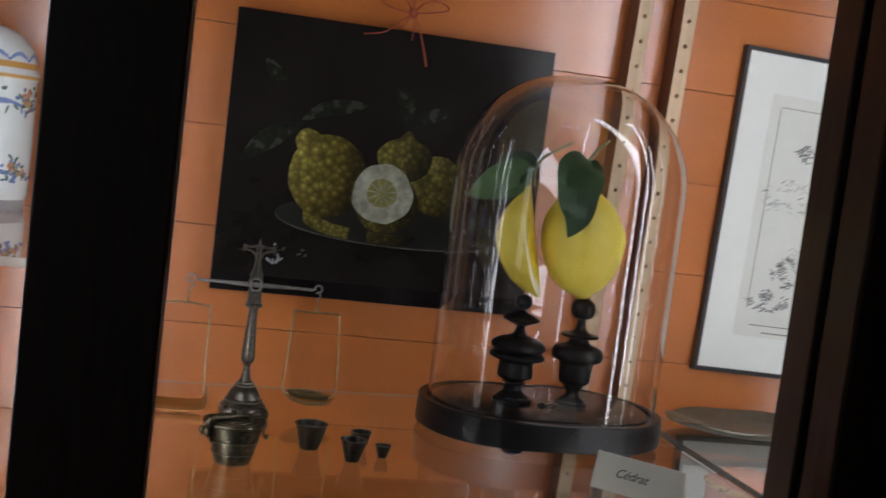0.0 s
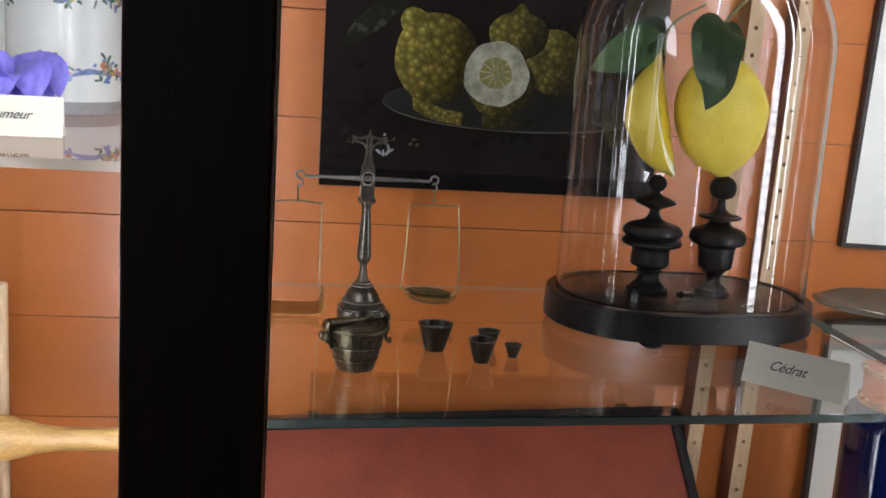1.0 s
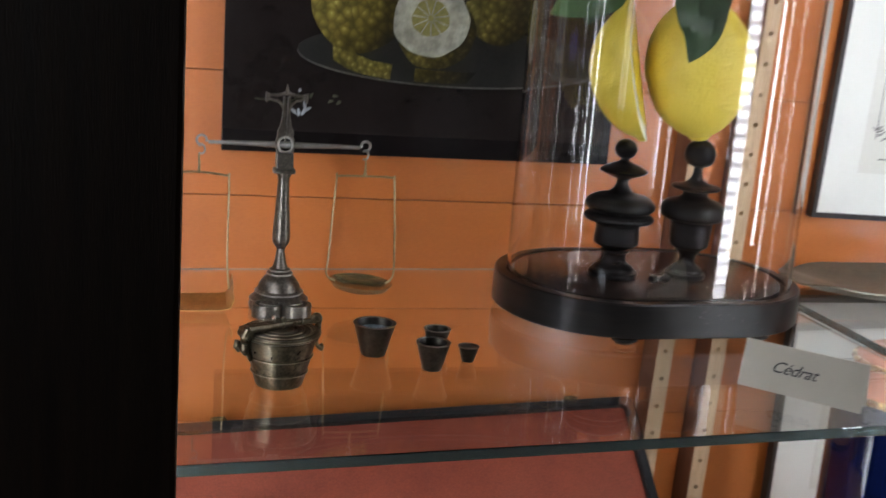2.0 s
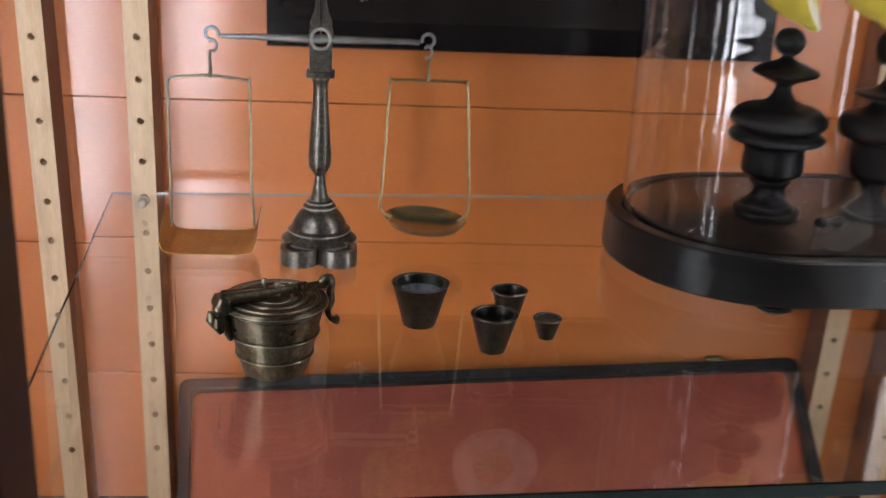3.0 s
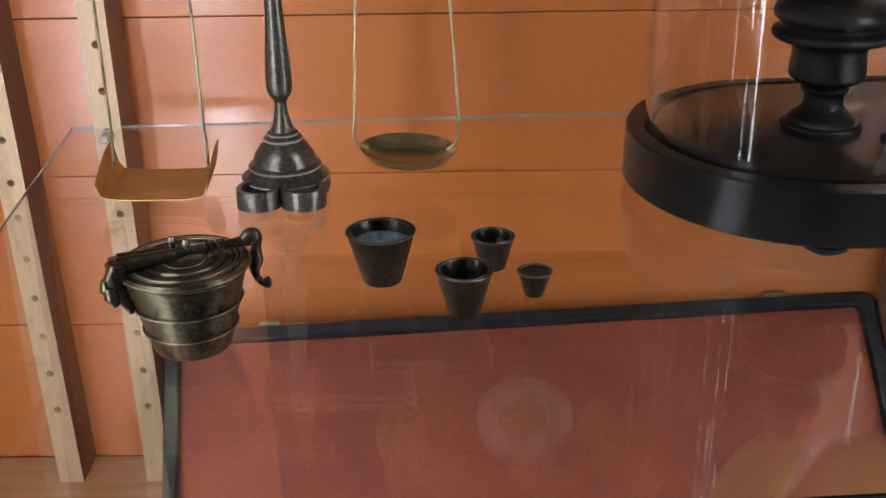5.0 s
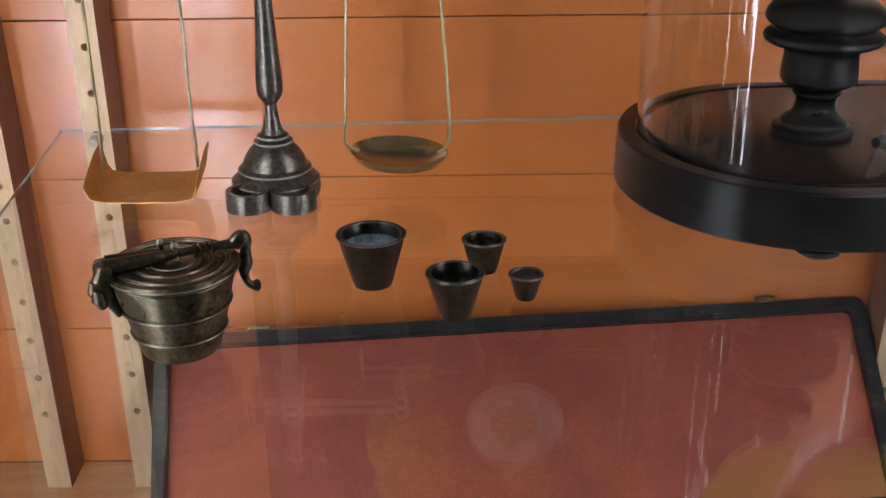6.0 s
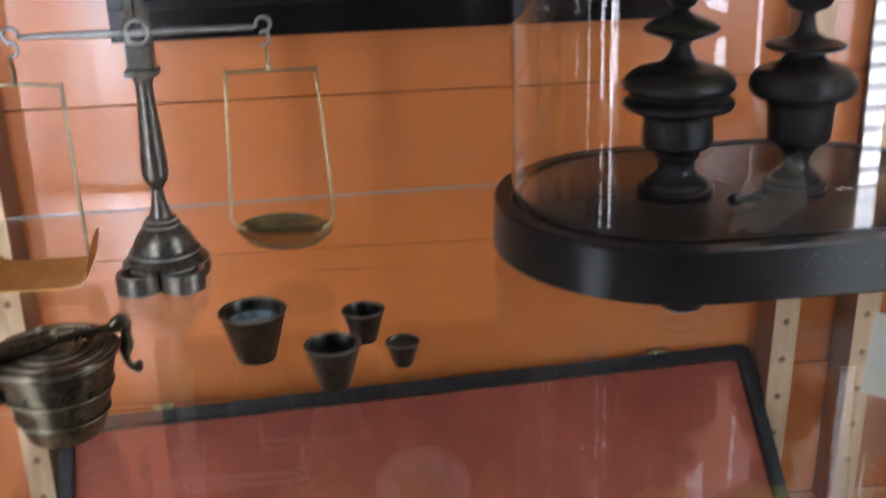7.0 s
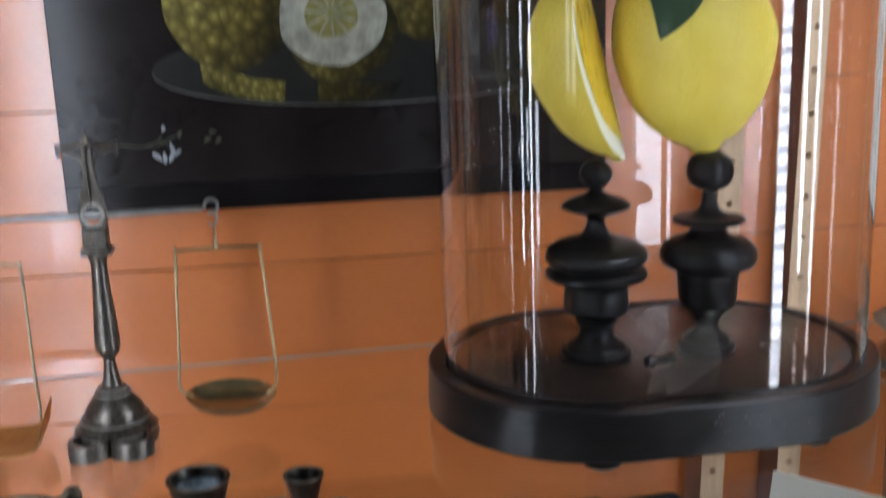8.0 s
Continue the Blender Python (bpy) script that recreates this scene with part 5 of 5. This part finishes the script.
def faience_jar():
    t = thing("faience_jar", pose(-0.108, 1.310, LEFT_Z), "white faience jar painted with flowers, blue waves and ochre bands", "jar")
    body = [(0.0, 0.0), (0.056, 0.0), (0.0575, 0.003), (0.058, 0.010), (0.0585, 0.013)]
    part("foot_band", lathe(body + [(0, 0.013)], 48), GREY_BAND, t, "grey unpainted foot", smooth=True)
    prof = [(0.0585, 0.013), (0.060, 0.018), (0.061, 0.08), (0.0605, 0.145), (0.0625, 0.150), (0.0625, 0.154), (0.060, 0.158), (0.059, 0.166), (0.054, 0.182), (0.042, 0.196), (0.028, 0.203), (0.018, 0.205)]
    part("jar_body", lathe([(0, 0.013)] + prof + [(0, 0.205)], 56), FAIENCE, t, smooth=True)
    rnd = random.Random(21)
    strokes = {"painted_leaves": (GLAZE_GREEN, []), "painted_blue": (GLAZE_BLUE, []), "painted_flowers": (GLAZE_RED, []), "painted_ochre": (GLAZE_OCHRE, [])}

    def dab(kind, a, z, ra, rz, turn, rad=0.0608):
        """One brush dab on the wall of the jar: angle a, height z, half sizes in metres."""
        pts = ellipse(0, 0, ra, rz, 9, 0.12, rnd.randrange(9999), turn)
        strokes[kind][1].append([((rad + 0.0005) * math.cos(a + u / rad), (rad + 0.0005) * math.sin(a + u / rad), z + v) for u, v in pts])
    for zc in (0.046, 0.124):
        n = 120
        for i in range(n):
            a = 2 * math.pi * i / n
            w = 0.004 * math.sin(5 * a)
            if math.sin(5 * a + 0.6) > -0.75:
                dab("painted_blue", a, zc + w - 0.005, 0.0026, 0.0026 + 0.0008 * math.sin(11 * a), 0.3)
        for k in range(6):
            a0 = 2 * math.pi * k / 6 + 0.25 + zc * 3
            for _ in range(22):
                dab("painted_leaves", a0 + rnd.gauss(0, 0.19), zc + rnd.gauss(0, 0.0075), rnd.uniform(0.0032, 0.0056), rnd.uniform(0.0014, 0.0024), rnd.uniform(-1.4, 1.4))
            for _ in range(9):
                dab("painted_blue", a0 + rnd.gauss(0, 0.16), zc + rnd.gauss(0, 0.007), rnd.uniform(0.0026, 0.0044), rnd.uniform(0.0016, 0.0026), rnd.uniform(-1.4, 1.4))
            for _ in range(9):
                dab("painted_flowers", a0 + rnd.gauss(0, 0.10), zc + rnd.gauss(0.002, 0.0045), rnd.uniform(0.0028, 0.0046), rnd.uniform(0.0020, 0.0034), rnd.uniform(-1.4, 1.4))
            dab("painted_flowers", a0 + 0.36, zc - 0.004, 0.0032, 0.0026, 0.5)
            for _ in range(6):
                dab("painted_ochre", a0 + rnd.gauss(0.05, 0.08), zc + rnd.gauss(0, 0.004), 0.0026, 0.0020, rnd.uniform(-1, 1))
    for k in range(14):
        for i in range(9):
            u = i / 8
            a = 2 * math.pi * (k + u * 0.94) / 14
            dab("painted_blue", a, 0.1690 + 0.0065 * math.sin(math.pi * u), 0.0020, 0.0017 + 0.0012 * math.sin(math.pi * u), 0.0, 0.0592 - 0.0015 * math.sin(math.pi * u))
    for name, (mt, loops) in strokes.items():
        own = bmesh.new()
        for lp in loops:
            own.faces.new([own.verts.new(p) for p in lp])
        tagged(part(name, own, mt, t), kind="stuff")
    part("knob", lathe([(0, 0.204), (0.016, 0.204), (0.015, 0.210), (0.009, 0.213), (0.011, 0.220), (0.012, 0.228), (0.008, 0.234), (0, 0.236)], 24), GOLD, t, "ochre knob", smooth=True)


faience_jar()


def iris_flower():
    t = thing("cut_flower", pose(-0.130, 1.125, LEFT_Z), "violet-blue iris bloom lying on the glass shelf", "flower")
    rnd = random.Random(5)
    for i in range(11):
        a = i * 0.62 + rnd.uniform(-0.2, 0.2)
        L = rnd.uniform(0.036, 0.056)
        h = rnd.uniform(0.012, 0.050)
        c, s = math.cos(a), math.sin(a)
        leaf(t, [(0, 0, 0.022), (c * L * 0.4, s * L * 0.4, 0.022 + h * 0.6), (c * L * 0.8, s * L * 0.8, 0.018 + h * 0.8), (c * L, s * L, max(0.004, 0.008 + h * 0.45))], rnd.uniform(0.017, 0.025), PETAL, "petal", tilt=(c * 0.4, s * 0.4 - 0.4, 0.9), curl=0.30, ruffle=0.09)
    part("calyx", lathe([(0, 0.0), (0.008, 0.004), (0.010, 0.014), (0.006, 0.024), (0, 0.026)], 16), LEAF_LIGHT, t, smooth=True)
    part("stalk", tube(curve3([(0, 0, 0.014), (-0.05, 0.01, 0.008), (-0.12, 0.015, 0.004)]), 0.003), LEAF_LIGHT, t, smooth=True)


iris_flower()
tent_card(pose(-0.103, 1.045, LEFT_Z + 0.0003, 0, 0, 4), 0.085, 0.034, "Parfumeur", 0.0115, "cream folded card with handwriting beside the iris")


def wooden_tool():
    """Thin sticks standing on the case bottom with a turned handle fixed across them."""
    t = thing("wooden_tool", pose(-0.13, 1.215, FLOOR_Z), "turned boxwood handle across thin pale upright sticks", "tool")
    for sx, sy, top, r in ((-0.056, 0.0, 0.348, 0.0055), (-0.026, 0.006, 0.335, 0.0062), (-0.036, -0.010, 0.274, 0.0058)):
        part("stick", tube([(sx, sy, 0), (sx, sy, top - 0.002), (sx, sy, top)], [r, r, r * 0.8], 14), PALE_WOOD, t, smooth=True)
    prof = [(0, -0.20), (0.012, -0.199), (0.016, -0.16), (0.013, -0.12), (0.014, -0.06), (0.0225, -0.03), (0.0235, -0.015), (0.019, 0.006), (0.0135, 0.028), (0.0115, 0.07), (0.0130, 0.12), (0.012, 0.14), (0, 0.142)]
    part("handle", moved(lathe(smooth_profile(prof, 4), 32), pose(0, -0.042, 0.184, 0, 90, 0)), PESTLE_WOOD, t, "glossy varnished handle", smooth=True)
    part("cross_peg", tube([(-0.036, -0.045, 0.184), (-0.036, -0.004, 0.184)], 0.004, 10), PALE_WOOD, t)


wooden_tool()


# ---- the bay on the other side: dish and cobalt jar ----
def right_shelf():
    corners = [(0.768, 0.94), (CASE_X1 - 0.01, 0.94), (CASE_X1 - 0.01, 1.354), (0.757, 1.354)]
    bm = bmesh.new()
    lo = [bm.verts.new((x, y, SHELF_Z - 0.008)) for x, y in corners]
    hi = [bm.verts.new((x, y, SHELF_Z)) for x, y in corners]
    bm.faces.new(lo)
    bm.faces.new(list(reversed(hi)))
    for i in range(4):
        j = (i + 1) % 4
        bm.faces.new((lo[i], lo[j], hi[j], hi[i])).material_index = 1
    ob = part("glass_shelf", bm, (SHELF_GLASS, EDGE_GLASS))
    ob.visible_shadow = False
    tagged(ob, "clear glass shelf carrying a pewter dish", "shelf", "glass shelves")


right_shelf()


def pewter_dish():
    prof = [(0, 0.003), (0.060, 0.003), (0.085, 0.008), (0.118, 0.0150), (0.122, 0.0155), (0.1235, 0.0140), (0.119, 0.0120), (0.088, 0.004), (0.070, 0.0), (0, 0.0)]
    bm = lathe(prof, 64, None, 1.0, 0.58)
    for v in bm.verts:
        a = math.atan2(v.co.y / 0.58, v.co.x)
        v.co.z += 0.0022 * math.sin(7 * a) * min(v.co.xy.length / 0.11, 1) ** 3
    return tagged(part("oval_dish", bm, STONE_DISH, smooth=True, m=pose(0.897, 1.300, SHELF_Z + 0.0004)), "grey-green pewter oval dish with a wavy rim on glass", "dish")


pewter_dish()


def cobalt_jar():
    t = thing("cobalt_jar", pose(0.806, 1.13, FLOOR_Z), "deep cobalt blue glazed jar with gilt rings and coral neck", "jar")
    part("jar_body", lathe([(0, 0), (0.056, 0), (0.060, 0.004), (0.0615, 0.05), (0.0615, 0.228), (0.058, 0.238), (0.050, 0.244), (0.046, 0.246), (0, 0.246)], 48), COBALT, t, smooth=True)
    part("lower_ring", lathe([(0, 0.245), (0.0495, 0.245), (0.0505, 0.2485), (0.0495, 0.252), (0, 0.252)], 48), GOLD, t, smooth=True)
    part("neck", lathe([(0, 0.252), (0.047, 0.252), (0.046, 0.262), (0.047, 0.280), (0, 0.280)], 48), CORAL, t, smooth=True)
    part("upper_ring", lathe([(0, 0.279), (0.049, 0.279), (0.050, 0.2815), (0.049, 0.2845), (0, 0.2845)], 48), GOLD, t, smooth=True)
    part("lid", lathe([(0, 0.2845), (0.046, 0.2845), (0.043, 0.290), (0.032, 0.295), (0, 0.297)], 40), CORAL, t, smooth=True)


cobalt_jar()


# ---- the boards of the orange back wall, last ----
def back_wall():
    w = part("wall_back", box((CASE_X0, WALL_Y + 0.010, FLOOR_Z), (CASE_X1, 1.495, CASE_TOP - 0.001)), GAP)
    tagged(w, "orange-painted boarded back wall of the display case", "wall", kind="structure")
    z, step = FLOOR_Z, 0.1265
    while z < CASE_TOP - 0.01:
        top = min(z + step, CASE_TOP - 0.002)
        part("board", box((CASE_X0 + 0.0005, WALL_Y, z + 0.0004), (CASE_X1 - 0.0005, WALL_Y + 0.0098, top - 0.0004), 0.0005), ORANGE, w)
        z += step


back_wall()
